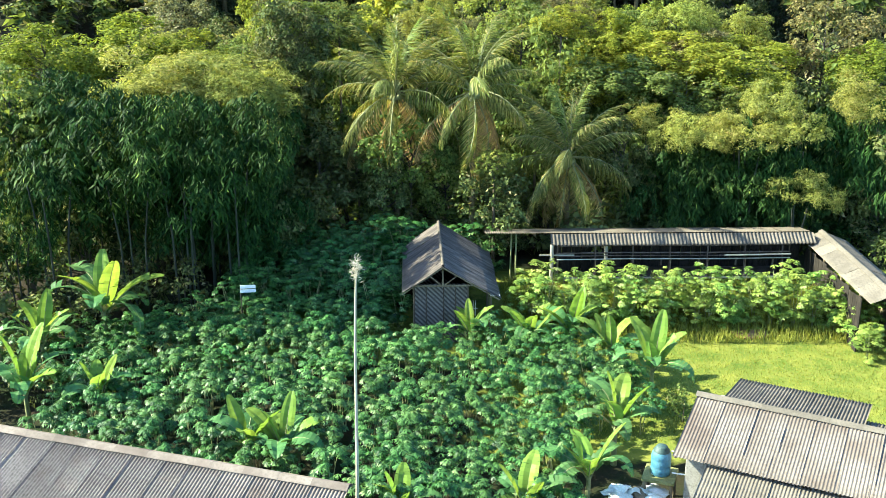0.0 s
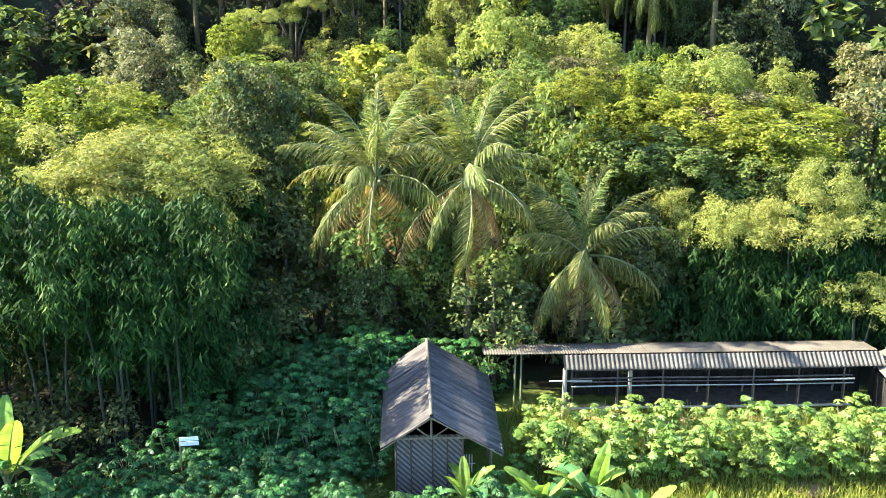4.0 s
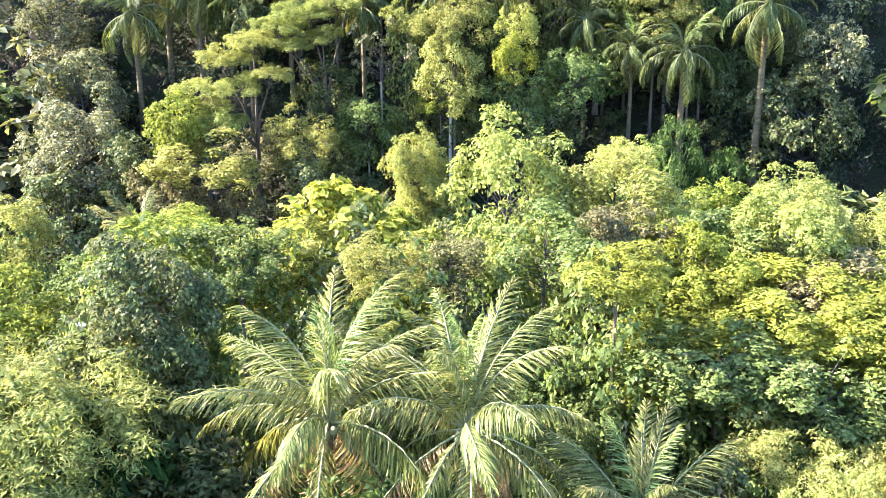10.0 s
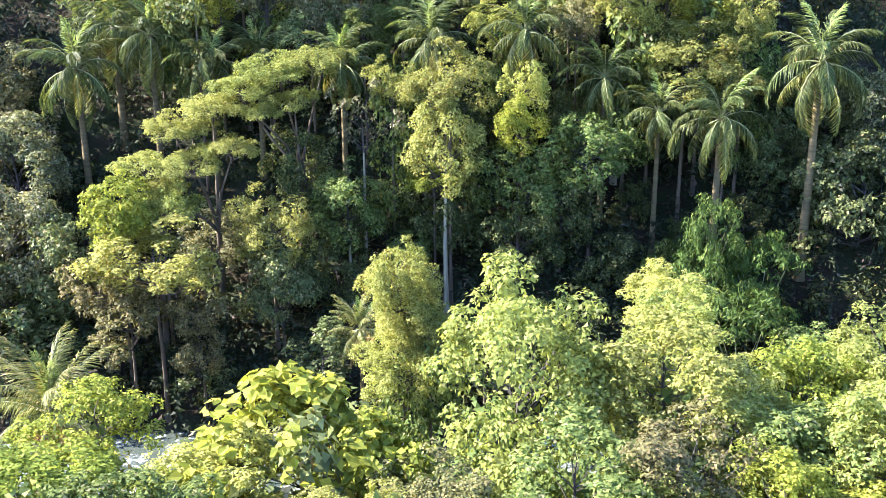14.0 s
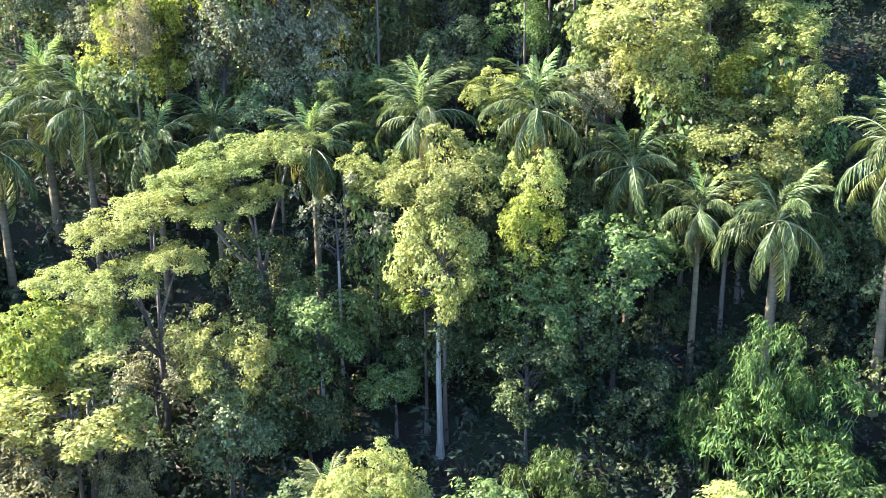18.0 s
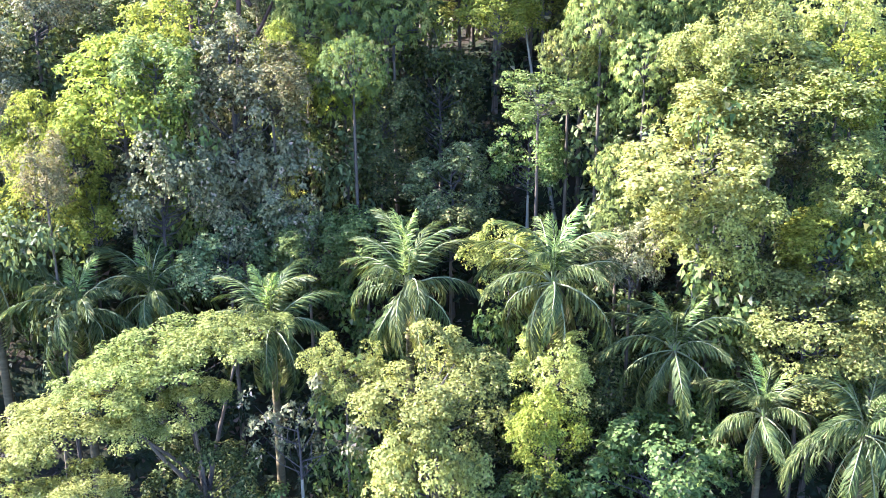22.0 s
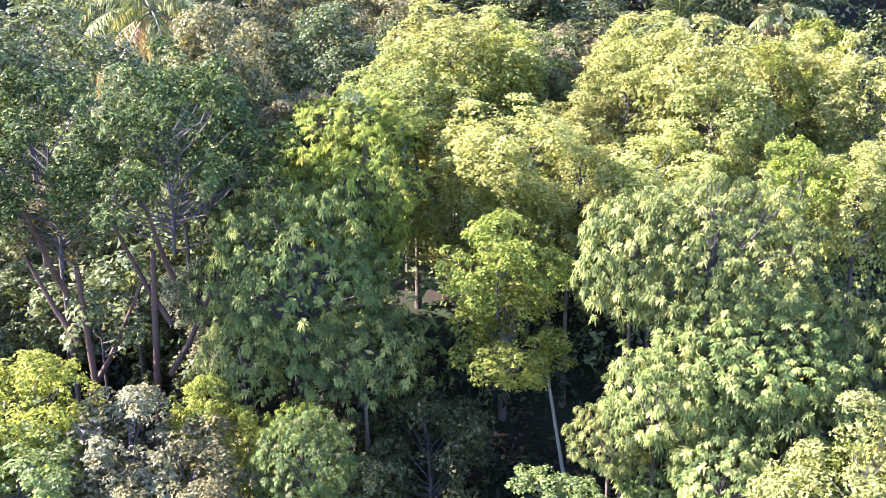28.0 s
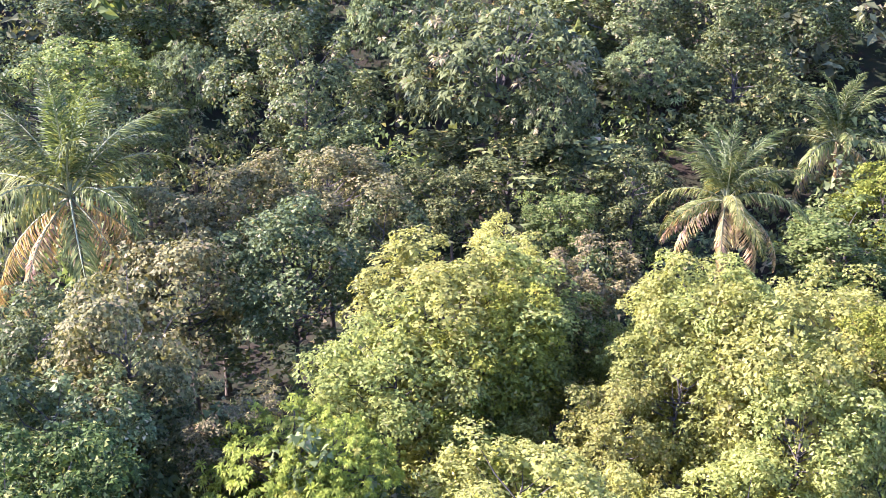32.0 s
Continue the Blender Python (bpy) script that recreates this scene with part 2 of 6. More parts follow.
def tube(points, radii, sides=7):
    """Verts and quad faces of a round bar along points."""
    points, radii = np.asarray(points, float), np.asarray(radii, float)
    ways = unit(np.gradient(points, axis=0))
    ref = np.where(np.abs(ways[:, 2:3]) > 0.9, [[1.0, 0, 0]], [[0, 0, 1.0]])
    u = unit(np.cross(ways, ref))
    w = np.cross(ways, u)
    a = np.arange(sides) * 2 * np.pi / sides
    ring = np.cos(a)[None, :, None] * u[:, None] + np.sin(a)[None, :, None] * w[:, None]
    verts = (points[:, None] + ring * radii[:, None, None]).reshape(-1, 3)
    faces = []
    for i in range(len(points) - 1):
        for k in range(sides):
            faces.append((i * sides + k, i * sides + (k + 1) % sides, (i + 1) * sides + (k + 1) % sides, (i + 1) * sides + k))
    return verts, np.array(faces)


def joined(pieces):
    """Several (verts, faces) as one."""
    vs, fs, n = [], [], 0
    for v, f in pieces:
        vs.append(np.asarray(v, float))
        fs.append(np.asarray(f) + n)
        n += len(v)
    return np.concatenate(vs), np.concatenate(fs)


def blades(base, axis, face, length, width, fold=0.12, waist=0.45):
    """One folded leaf blade (a quad) at every base, along axis, its upper side towards face."""
    axis = unit(axis)
    side = unit(np.cross(axis, face))
    up = np.cross(side, axis)
    length, width = np.broadcast_to(length, len(base))[:, None], np.broadcast_to(width, len(base))[:, None]
    mid = base + axis * length * waist + up * width * fold
    v = np.stack((base, mid + side * width / 2, base + axis * length - up * length * 0.06, mid - side * width / 2), 1).reshape(-1, 3)
    return v, np.arange(len(v)).reshape(-1, 4)


def slips(base, axis, face, length, width):
    """One three-cornered leaf at every base: foot, belly and tip, turned to either side in turn."""
    axis = unit(axis)
    side = unit(np.cross(axis, face)) * np.where(np.arange(len(base)) % 2, 1.0, -1.0)[:, None]
    length, width = np.broadcast_to(length, len(base))[:, None], np.broadcast_to(width, len(base))[:, None]
    v = np.stack((base - side * width * 0.25, base + axis * length * 0.5 + side * width * 0.75, base + axis * length - side * width * 0.15), 1).reshape(-1, 3)
    return v, np.arange(len(v)).reshape(-1, 3)


def part(name, me, parent, m=None, label=""):
    ob = new(name, me)
    ob.parent = parent
    if m is not None:
        ob.matrix_basis = m
    return tagged(ob, label)


def thing(name, x, y, z, turn=0.0, label="", category="", group="", kind=""):
    ob = new(name)
    ob.empty_display_size = 0.3
    ob.matrix_basis = pose(x, y, z, 0, 0, turn)
    return tagged(ob, label, category, group, kind)


def scaled(x, y, z, sx, sy, sz, rx=0, ry=0, rz=0):
    return pose(x, y, z, rx, ry, rz) @ Matrix.Diagonal((sx, sy, sz, 1))


def box_data(sx, sy, sz, ox=0.0, oy=0.0, oz=0.0):
    """A box, its corner edges very slightly bevelled, centred on (ox, oy, oz)."""
    bm = bmesh.new()
    bmesh.ops.create_cube(bm, size=1)
    bmesh.ops.scale(bm, vec=(sx, sy, sz), verts=bm.verts)
    bmesh.ops.bevel(bm, geom=bm.edges[:], offset=min(sx, sy, sz) * 0.12, segments=1, affect="EDGES")
    bmesh.ops.translate(bm, vec=(ox, oy, oz), verts=bm.verts)
    return bm


def mesh_of(name, bm, mat, smooth=False):
    me = bpy.data.meshes.new(name)
    bm.to_mesh(me)
    bm.free()
    me.materials.append(mat)
    if smooth:
        for p in me.polygons:
            p.use_smooth = True
    return me


def beam(name, parent, a, b, r, mat, sides=8, label=""):
    """A round bar from a to b in the parent's own space, slightly tapered."""
    a, b = np.array(a, float), np.array(b, float)
    v, f = tube([a, a * 0.5 + b * 0.5, b], [r, r * 0.96, r * 0.9], sides)
    caps = [(0, 1, 2, 3), (0, 3, 4, 5), (0, 5, 6, 7)] if sides == 8 else []
    caps += [tuple(16 + i for i in c[::-1]) for c in caps[:3]] if sides == 8 else []
    if caps:
        f = np.concatenate((f, np.array(caps)))
    return part(name, quads_mesh(name, v, f, mat), parent, None, label)


# ---- the lie of the land: flat garden, wooded fall to the stream, steep far bank, wooded top ----
LIE_Y = np.array([-900, 43, 47, 50.5, 55, 61, 80, 87, 95, 99, 104, 110, 114, 120, 127, 134, 150, 166, 180, 200, 230, 300, 1600], float)
LIE_Z = np.array([0, 0, 0.4, 1.15, 1.1, -0.3, -1.2, -2.6, -2.6, 0.2, 3.5, 8.0, 12.0, 17.5, 23.5, 26.5, 28.0, 29.0, 33, 43, 57, 85, 160], float)


def ground(x, y):
    x, y = np.asarray(x, float), np.asarray(y, float)
    z = sum(np.interp(y + d, LIE_Y, LIE_Z) for d in (-2.0, -1.0, 0, 1.0, 2.0)) / 5
    bank = np.clip((y - 96) / 8, 0, 1) * np.clip((130 - y) / 15, 0, 1)
    z = z + bank * np.clip(x * 0.11, -2.0, 3.5)
    z = z + 0.9 * np.exp(-((y - 91) / 6.0) ** 2) * (np.sin(x * 0.21) * 0.5 + np.sin(x * 0.083 + 2) * 0.5) * np.clip((np.abs(x + 25) - 8) / 10, 0, 1)
    wild = np.clip((y - 53) / 10, 0, 1)
    return z + wild * 0.35 * (np.sin(x * 0.31 + y * 0.17) + np.sin(x * 0.13 - y * 0.29 + 1.3))


# ---- ground, grass and stream ----
def land_mat():
    m, nt, bsdf, out = fresh("earth_and_turf")
    tc = nt.nodes.new("ShaderNodeTexCoord")
    n1 = node(nt, "ShaderNodeTexNoise", Scale=0.35, Detail=8.0, Roughness=0.65)
    n2 = node(nt, "ShaderNodeTexNoise", Scale=9.0, Detail=6.0, Roughness=0.7)
    n3 = node(nt, "ShaderNodeTexNoise", Scale=0.9, Detail=4.0, Roughness=0.6)
    for n in (n1, n2, n3):
        nt.links.new(tc.outputs["Object"], n.inputs["Vector"])
    soil = mix_col(nt, ramp(nt, n1.outputs["Fac"], 0.4, 0.6), (0.024, 0.018, 0.011), (0.018, 0.026, 0.009))
    soil = mix_col(nt, ramp(nt, n2.outputs["Fac"], 0.5, 0.75), soil, (0.04, 0.03, 0.019))
    turf = mix_col(nt, ramp(nt, n3.outputs["Fac"], 0.35, 0.65), (0.08, 0.115, 0.016), (0.175, 0.18, 0.03))
    turf = mix_col(nt, ramp(nt, n2.outputs["Fac"], 0.5, 0.8), turf, (0.215, 0.185, 0.06))
    # mown turf lies between the garden and the pens
    sep = nt.nodes.new("ShaderNodeSeparateXYZ")
    nt.links.new(tc.outputs["Object"], sep.inputs["Vector"])

    def calc(op, a, b):
        q = nt.nodes.new("ShaderNodeMath")
        q.operation = op
        for i, v in enumerate((a, b)):
            if isinstance(v, (int, float)):
                q.inputs[i].default_value = v
            else:
                nt.links.new(v, q.inputs[i])
        return q.outputs[0]
    wob = calc("MULTIPLY", calc("SUBTRACT", n3.outputs["Fac"], 0.5), 5.0)
    xs, ys = calc("ADD", sep.outputs["X"], wob), calc("ADD", sep.outputs["Y"], wob)
    inside = calc("MULTIPLY", calc("MULTIPLY", ramp(nt, xs, 1.0, 2.2), ramp(nt, xs, 27.0, 24.0)), calc("MULTIPLY", ramp(nt, ys, 34.0, 35.0), ramp(nt, ys, 53.5, 52.5)))
    path = calc("MULTIPLY", calc("MULTIPLY", ramp(nt, ys, 42.5, 43.2), ramp(nt, ys, 49.0, 48.0)), calc("MULTIPLY", ramp(nt, sep.outputs["X"], -12.0, -10.0), ramp(nt, xs, 27.0, 24.0)))
    inside = calc("MAXIMUM", inside, path)
    rough = calc("MULTIPLY", calc("MULTIPLY", ramp(nt, n1.outputs["Fac"], 0.38, 0.52), ramp(nt, sep.outputs["Y"], 58.0, 54.0)), calc("MAXIMUM", ramp(nt, ys, 27.0, 24.0), calc("MAXIMUM", ramp(nt, sep.outputs["X"], -24.0, -27.0), ramp(nt, sep.outputs["X"], 26.0, 29.0))))
    col = mix_col(nt, rough, soil, (0.06, 0.085, 0.022))
    col = mix_col(nt, inside, col, turf)
    nt.links.new(col, bsdf.inputs["Base Color"])
    bsdf.inputs["Roughness"].default_value = 0.95
    bsdf.inputs["Specular IOR Level"].default_value = 0.08
    bp = node(nt, "ShaderNodeBump", Strength=0.7, Distance=0.06)
    nt.links.new(n2.outputs["Fac"], bp.inputs["Height"])
    nt.links.new(bp.outputs["Normal"], bsdf.inputs["Normal"])
    return m


def stretch_axis(near, step, lo, hi):
    mid = np.arange(near[0], near[1] + step, step)
    return np.concatenate(([lo, lo * 0.4 + near[0] * 0.6, lo * 0.1 + near[0] * 0.9], mid, [hi * 0.1 + near[1] * 0.9, hi * 0.4 + near[1] * 0.6, hi]))


gx, gy = stretch_axis((-70, 80), 1.5, -1500, 1500), stretch_axis((-30, 250), 1.5, -1000, 1600)
gxx, gyy = np.meshgrid(gx, gy)
cells = np.arange(gxx.size).reshape(gxx.shape)
land = new("ground", quads_mesh("ground", np.stack((gxx, gyy, ground(gxx, gyy)), -1).reshape(-1, 3), np.stack((cells[:-1, :-1], cells[:-1, 1:], cells[1:, 1:], cells[1:, :-1]), -1).reshape(-1, 4), land_mat(), True))
tagged(land, "dark earth with turf and leaf litter, falling to a stream and rising beyond", "ground", "", "structure")


def water_mat():
    m, nt, bsdf, out = fresh("stream_water")
    tc = nt.nodes.new("ShaderNodeTexCoord")
    n1 = node(nt, "ShaderNodeTexNoise", Scale=0.8, Detail=7.0, Roughness=0.7)
    n2 = node(nt, "ShaderNodeTexNoise", Scale=4.0, Detail=5.0, Roughness=0.6)
    for n in (n1, n2):
        nt.links.new(tc.outputs["Object"], n.inputs["Vector"])
    nt.links.new(mix_col(nt, ramp(nt, n1.outputs["Fac"], 0.54, 0.66), (0.05, 0.06, 0.045), (0.55, 0.57, 0.58)), bsdf.inputs["Base Color"])
    bsdf.inputs["Roughness"].default_value = 0.25
    bp = node(nt, "ShaderNodeBump", Strength=0.6, Distance=0.1)
    nt.links.new(n2.outputs["Fac"], bp.inputs["Height"])
    nt.links.new(bp.outputs["Normal"], bsdf.inputs["Normal"])
    return m


wx, wy = np.meshgrid(np.linspace(-150, 150, 160), np.linspace(83, 99, 16))
cells = np.arange(wx.size).reshape(wx.shape)
stream = new("water", quads_mesh("water", np.stack((wx, wy, -1.75 + 0.08 * np.sin(wx * 1.3 + wy) + 0.05 * np.sin(wx * 2.9 - wy * 2)), -1).reshape(-1, 3), np.stack((cells[:-1, :-1], cells[:-1, 1:], cells[1:, 1:], cells[1:, :-1]), -1).reshape(-1, 4), water_mat(), True))
tagged(stream, "shallow stream with white rapids in the valley", "stream", "", "structure")

ROCK = worn_mat("river_rock", (0.10, 0.095, 0.085), (0.20, 0.19, 0.17), 2.0, 0.8, 18.0, (0.06, 0.06, 0.05), bump=0.6)
rock_rng = random.Random(4)
for i in range(16):
    bm = bmesh.new()
    bmesh.ops.create_icosphere(bm, subdivisions=3, radius=1)
    off = Vector((i * 3.1, i * 1.7, 0))
    for v in bm.verts:
        v.co *= 0.75 + 0.5 * noise.noise(v.co * 1.3 + off)
    rx, ry = rock_rng.uniform(-30, -17), rock_rng.uniform(86, 96)
    rs = rock_rng.uniform(0.35, 1.0)
    rock = tagged(new("rock", mesh_of("rock", bm, ROCK, True)), "dark wet boulder in the stream", "rock", "boulders in the stream")
    rock.matrix_basis = scaled(rx, ry, -2.2, rs * 1.3, rs, rs * 0.8, 0, 0, i * 50)

# grass blades on the turf
gr = np.random.default_rng(3)
gn = 32000
gpx, gpy = gr.uniform(3, 23, gn), gr.uniform(36, 51, gn)
tall = np.where(gpy > 45.0, 0.55, 0.10) * gr.uniform(0.5, 1.3, gn)
gv, gf = blades(np.stack((gpx, gpy, ground(gpx, gpy) - 0.01), 1), np.stack((gr.normal(size=gn) * 0.35, gr.normal(size=gn) * 0.35, np.ones(gn)), 1), unit(gr.normal(size=(gn, 3)) + np.array([0, -0.5, 0.2])), tall, 0.03 + tall * 0.03, 0.1, 0.35)
tagged(new("grass", quads_mesh("grass", gv, gf, LEAF["grass"])), "sunlit yellow-green grass, longer towards the hedge", "grass", "", "stuff")


# ---- plants: every kind is modelled once or a few times, then set out ----
def crown_shape(seed, R, H, lobes, lobe, count, length, width, droop=0.3, rosette=0, flat=1.0, inside=0.15, low=-0.75, fold=0.14, hang=0.0, puff=20, shell=(0.6, 1.0), lift=0.5, thin=1.0, core=10):
    """Crown of leaf blades: boughs (lobes) inside an uneven outline R x R x H, each with sprays (puffs) of leaves round its outside, and the branches that carry them."""
    rng = np.random.default_rng(seed)
    c = unit(rng.normal(size=(lobes * 5, 3)))
    c = c[c[:, 2] > low][:lobes]
    swell = 1 + 0.22 * np.sin(np.arctan2(c[:, 1], c[:, 0]) * 2 + seed) + 0.12 * np.sin(np.arctan2(c[:, 1], c[:, 0]) * 5 + seed * 2)
    c = c * (rng.uniform(*shell, len(c)) * swell)[:, None] * np.array([R - lobe * 0.5, R - lobe * 0.5, H - lobe * flat * 0.5])
    sizes = lobe * rng.uniform(0.55, 1.2, len(c))

    def around(n, picks):
        d = unit(rng.normal(size=(n, 3)) * 0.8 + np.array([0, 0, 0.3]) + unit(c[picks]) * 0.85)
        rad = np.where(rng.random(n) < inside, rng.uniform(0.2, 0.75, n), rng.uniform(0.75, 1.1, n))
        q = c[picks] + d * (rad * sizes[picks])[:, None] * np.array([1, 1, flat])
        q[:, 2] -= hang * rng.random(n) ** 2 * sizes[picks]
        return q, d

    weight = sizes ** 2 / (sizes ** 2).sum()
    if puff:
        n_puff = count // puff
        pc, pd = around(n_puff, rng.choice(len(c), n_puff, p=weight))
        ps = rng.uniform(0.65, 1.3, n_puff) * lobe * 0.4
        k = rng.choice(n_puff, count, p=ps ** 2 / (ps ** 2).sum())
        o = unit(rng.normal(size=(count, 3)) * 0.75 + pd[k] * 0.55 + np.array([0, 0, 0.45]))
        p = pc[k] + o * (ps[k] * rng.uniform(0.7, 1.08, count))[:, None] * np.array([1, 1, 0.72])
        p[:, 2] -= hang * rng.random(count) ** 2 * ps[k]
        d = o
    else:
        p, d = around(count, rng.choice(len(c), count, p=weight))
    face = unit(d + np.array([0, 0, lift]) + rng.normal(size=(count, 3)) * 0.33)
    size = rng.uniform(0.7, 1.25, count)
    if rosette:
        t1 = unit(np.cross(face, rng.normal(size=(count, 3))))
        t2 = np.cross(face, t1)
        a = (np.arange(rosette) * 2 * np.pi / rosette)[None, :] + rng.uniform(0, 6, (count, 1)) + rng.normal(size=(count, rosette)) * 0.2
        ax = np.cos(a)[..., None] * t1[:, None] + np.sin(a)[..., None] * t2[:, None] - droop * np.array([0, 0, 1.0]) + face[:, None] * 0.25
        ax = unit(ax)
        across = unit(np.cross(ax, face[:, None] + 0 * ax)) * (np.arange(rosette) % 2 * 2 - 1)[None, :, None]
        span = (size * length)[:, None, None]
        belly = p[:, None] + ax * span * 0.5 + across * (size * width)[:, None, None] * 0.9
        point = p[:, None] + ax * span - across * (size * width)[:, None, None] * 0.1
        v = np.concatenate((p[:, None], belly, point), 1).reshape(-1, 3)
        k = np.arange(count)[:, None] * (2 * rosette + 1)
        j = np.arange(rosette)[None]
        f = np.stack((k + 0 * j, k + 1 + j, k + 1 + rosette + j), -1).reshape(-1, 3)
    else:
        ax = rng.normal(size=(count, 3))
        ax = unit(ax - (ax * face).sum(1, keepdims=True) * face) + d * 0.25 - droop * np.array([0, 0, 1.0])
        v, f = slips(p, ax, face, size * length, size * width) if length < 0.6 and width < 0.3 else blades(p, ax, face, size * length, size * width, fold)
    if core:
        # older leaves deep inside every bough
        m = len(c) * core
        k = np.repeat(np.arange(len(c)), core)
        o = unit(rng.normal(size=(m, 3)) + unit(c[k]) * 0.3)
        q = c[k] + o * (sizes[k] * rng.uniform(0.25, 0.58, m))[:, None] * np.array([1, 1, flat])
        t1 = np.cross(o, rng.normal(size=(m, 3)))
        inner = (slips if f.shape[1] == 3 else blades)(q, t1 - np.array([0, 0, 0.3]), o, min(lobe * 0.42, 0.34), min(lobe * 0.3, 0.24))
        v, f = joined([(v, f), inner])
    axis = np.array([[0, 0, -H * 0.88], [0.02 * R, 0.01 * R, -H * 0.4], [-0.03 * R, 0.02 * R, 0.0], [0.02 * R, -0.02 * R, H * 0.35]])
    boughs = [tube(axis, np.array([0.036, 0.03, 0.022, 0.01]) * R * 0.8 * thin, 6)]
    for k, q in enumerate(c):
        rise = np.clip(q[2] - 0.45 * H - 0.25 * abs(q[0]) * rng.random(), -H * 0.85, H * 0.25)
        root = np.array([np.interp(rise, axis[:, 2], axis[:, 0]), np.interp(rise, axis[:, 2], axis[:, 1]), rise])
        bend = (root + q) / 2 + np.array([q[0] * 0.08, q[1] * 0.08, -H * 0.06]) + rng.normal(size=3) * R * 0.06
        boughs.append(tube([root, bend, q], np.array([0.016, 0.011, 0.004]) * R * 0.8 * thin, 3))
    return (v, f), joined(boughs)


def dome_shape(seed, R, H, tufts, leaves, length, width, droop, low=-0.7, lobes=46, depth=0.3):
    """Close round crown: boughs bulge from a dome, each set with tufts of long hanging leaves about a twig's end, and shaded leaves inside."""
    rng = np.random.default_rng(seed)
    i = np.arange(tufts)
    z = 1 - (1 - low) * (i + 0.5) / tufts
    a = i * 2.39996 + rng.normal(size=tufts) * 0.1
    flat_r = np.sqrt(1 - z * z)
    d = unit(np.stack((flat_r * np.cos(a), flat_r * np.sin(a), z), 1) + rng.normal(size=(tufts, 3)) * 0.035)
    heads = unit(rng.normal(size=(lobes * 3, 3)) + np.array([0, 0, 0.2]))
    heads = heads[heads[:, 2] > low][:lobes]
    reach = rng.uniform(0.65, 1.0, len(heads))
    bulge = (np.exp(-(1 - d @ heads.T) / 0.035) * reach).max(1)
    spread = R * (1 - depth + depth * bulge + rng.uniform(-0.11, 0.03, tufts))
    p = d * spread[:, None] * np.array([1, 1, H / R])
    face = unit(d * 0.55 + np.array([0, 0, 0.75]) + rng.normal(size=(tufts, 3)) * 0.18)
    t1 = unit(np.cross(face, rng.normal(size=(tufts, 3))))
    t2 = np.cross(face, t1)
    turn = (np.arange(leaves) * 2.4)[None] + rng.uniform(0, 6, (tufts, 1)) + rng.normal(size=(tufts, leaves)) * 0.2
    steep = rng.permuted(np.repeat(np.linspace(-0.45, 0.95, leaves)[None], tufts, 0), axis=1)[..., None]
    ax = unit((np.cos(turn)[..., None] * t1[:, None] + np.sin(turn)[..., None] * t2[:, None]) * np.sqrt(1 - steep * np.abs(steep)) + face[:, None] * steep)
    size = (rng.uniform(0.75, 1.2, tufts)[:, None] * rng.uniform(0.8, 1.15, (tufts, leaves)))[..., None]
    across = unit(np.cross(ax, face[:, None] + 0.01))
    down = np.array([0, 0, 1.0])
    belly = p[:, None] + ax * size * length * 0.58 + down * 0.04 * length
    tip = p[:, None] + ax * size * length * 0.9 - down * (droop * 0.6 * length)
    v = np.concatenate((p[:, None], belly - across * width * size * 0.5, tip, belly + across * width * size * 0.5), 1)
    j = np.arange(leaves)[None]
    k = i[:, None] * (3 * leaves + 1)
    outer = v.reshape(-1, 3), np.stack((k + 0 * j, k + 1 + j, k + 1 + leaves + j, k + 1 + 2 * leaves + j), -1).reshape(-1, 4)
    m = tufts
    q = unit(rng.normal(size=(m, 3)) + np.array([0, 0, 0.2])) * rng.uniform(0.45, 0.7, (m, 1)) * np.array([R, R, H])
    inner = blades(q, np.cross(q, rng.normal(size=(m, 3))), unit(q), length * 1.2, length * 0.6)
    axis = np.array([[0, 0, -H * 0.9], [0.02 * R, 0, -H * 0.4], [-0.02 * R, 0.02 * R, H * 0.3]])
    boughs = [tube(axis, np.array([0.03, 0.024, 0.01]) * R, 6)]
    for q in heads * np.array([R, R, H]) * 0.8:
        boughs.append(tube([axis[1], q * 0.5 - np.array([0, 0, H * 0.12]), q], np.array([0.014, 0.009, 0.004]) * R, 3))
    return joined([outer, inner]), joined(boughs)


def trunk_shape(seed, bend=2.0):
    rng = np.random.default_rng(seed)
    t = np.linspace(0, 1, 9)
    amp = rng.normal(size=(2, 2)) * bend
    x = amp[0, 0] * np.sin(t * 2.2) * t * 0.6 + amp[0, 1] * np.sin(t * 6) * 0.25 * t * (1 - t)
    y = amp[1, 0] * np.sin(t * 2.0) * t * 0.6 + amp[1, 1] * np.sin(t * 5) * 0.25 * t * (1 - t)
    x, y = x - x[-1] * t ** 1.5, y - y[-1] * t ** 1.5
    r = 1.0 - 0.5 * t + 0.5 * np.exp(-t * 14)
    a = np.arange(8) * np.pi / 4
    ring = np.stack((x[:, None] + r[:, None] * np.cos(a), y[:, None] + r[:, None] * np.sin(a), np.repeat(t[:, None], 8, 1)), -1)
    c = np.arange(72).reshape(9, 8)
    nxt = np.roll(c, -1, 1)
    return ring.reshape(-1, 3), np.stack((c[:-1], nxt[:-1], nxt[1:], c[1:]), -1).reshape(-1, 4)


TRUNKS = [quads_mesh("trunk", *trunk_shape(s), BARK, True) for s in (1, 2, 3)]
RED_TRUNKS = [quads_mesh("trunk", *trunk_shape(s), BARK_RED, True) for s in (6, 7)]
PALE_TRUNKS = [quads_mesh("trunk", *trunk_shape(s), BARK_PALE, True) for s in (4, 5)]

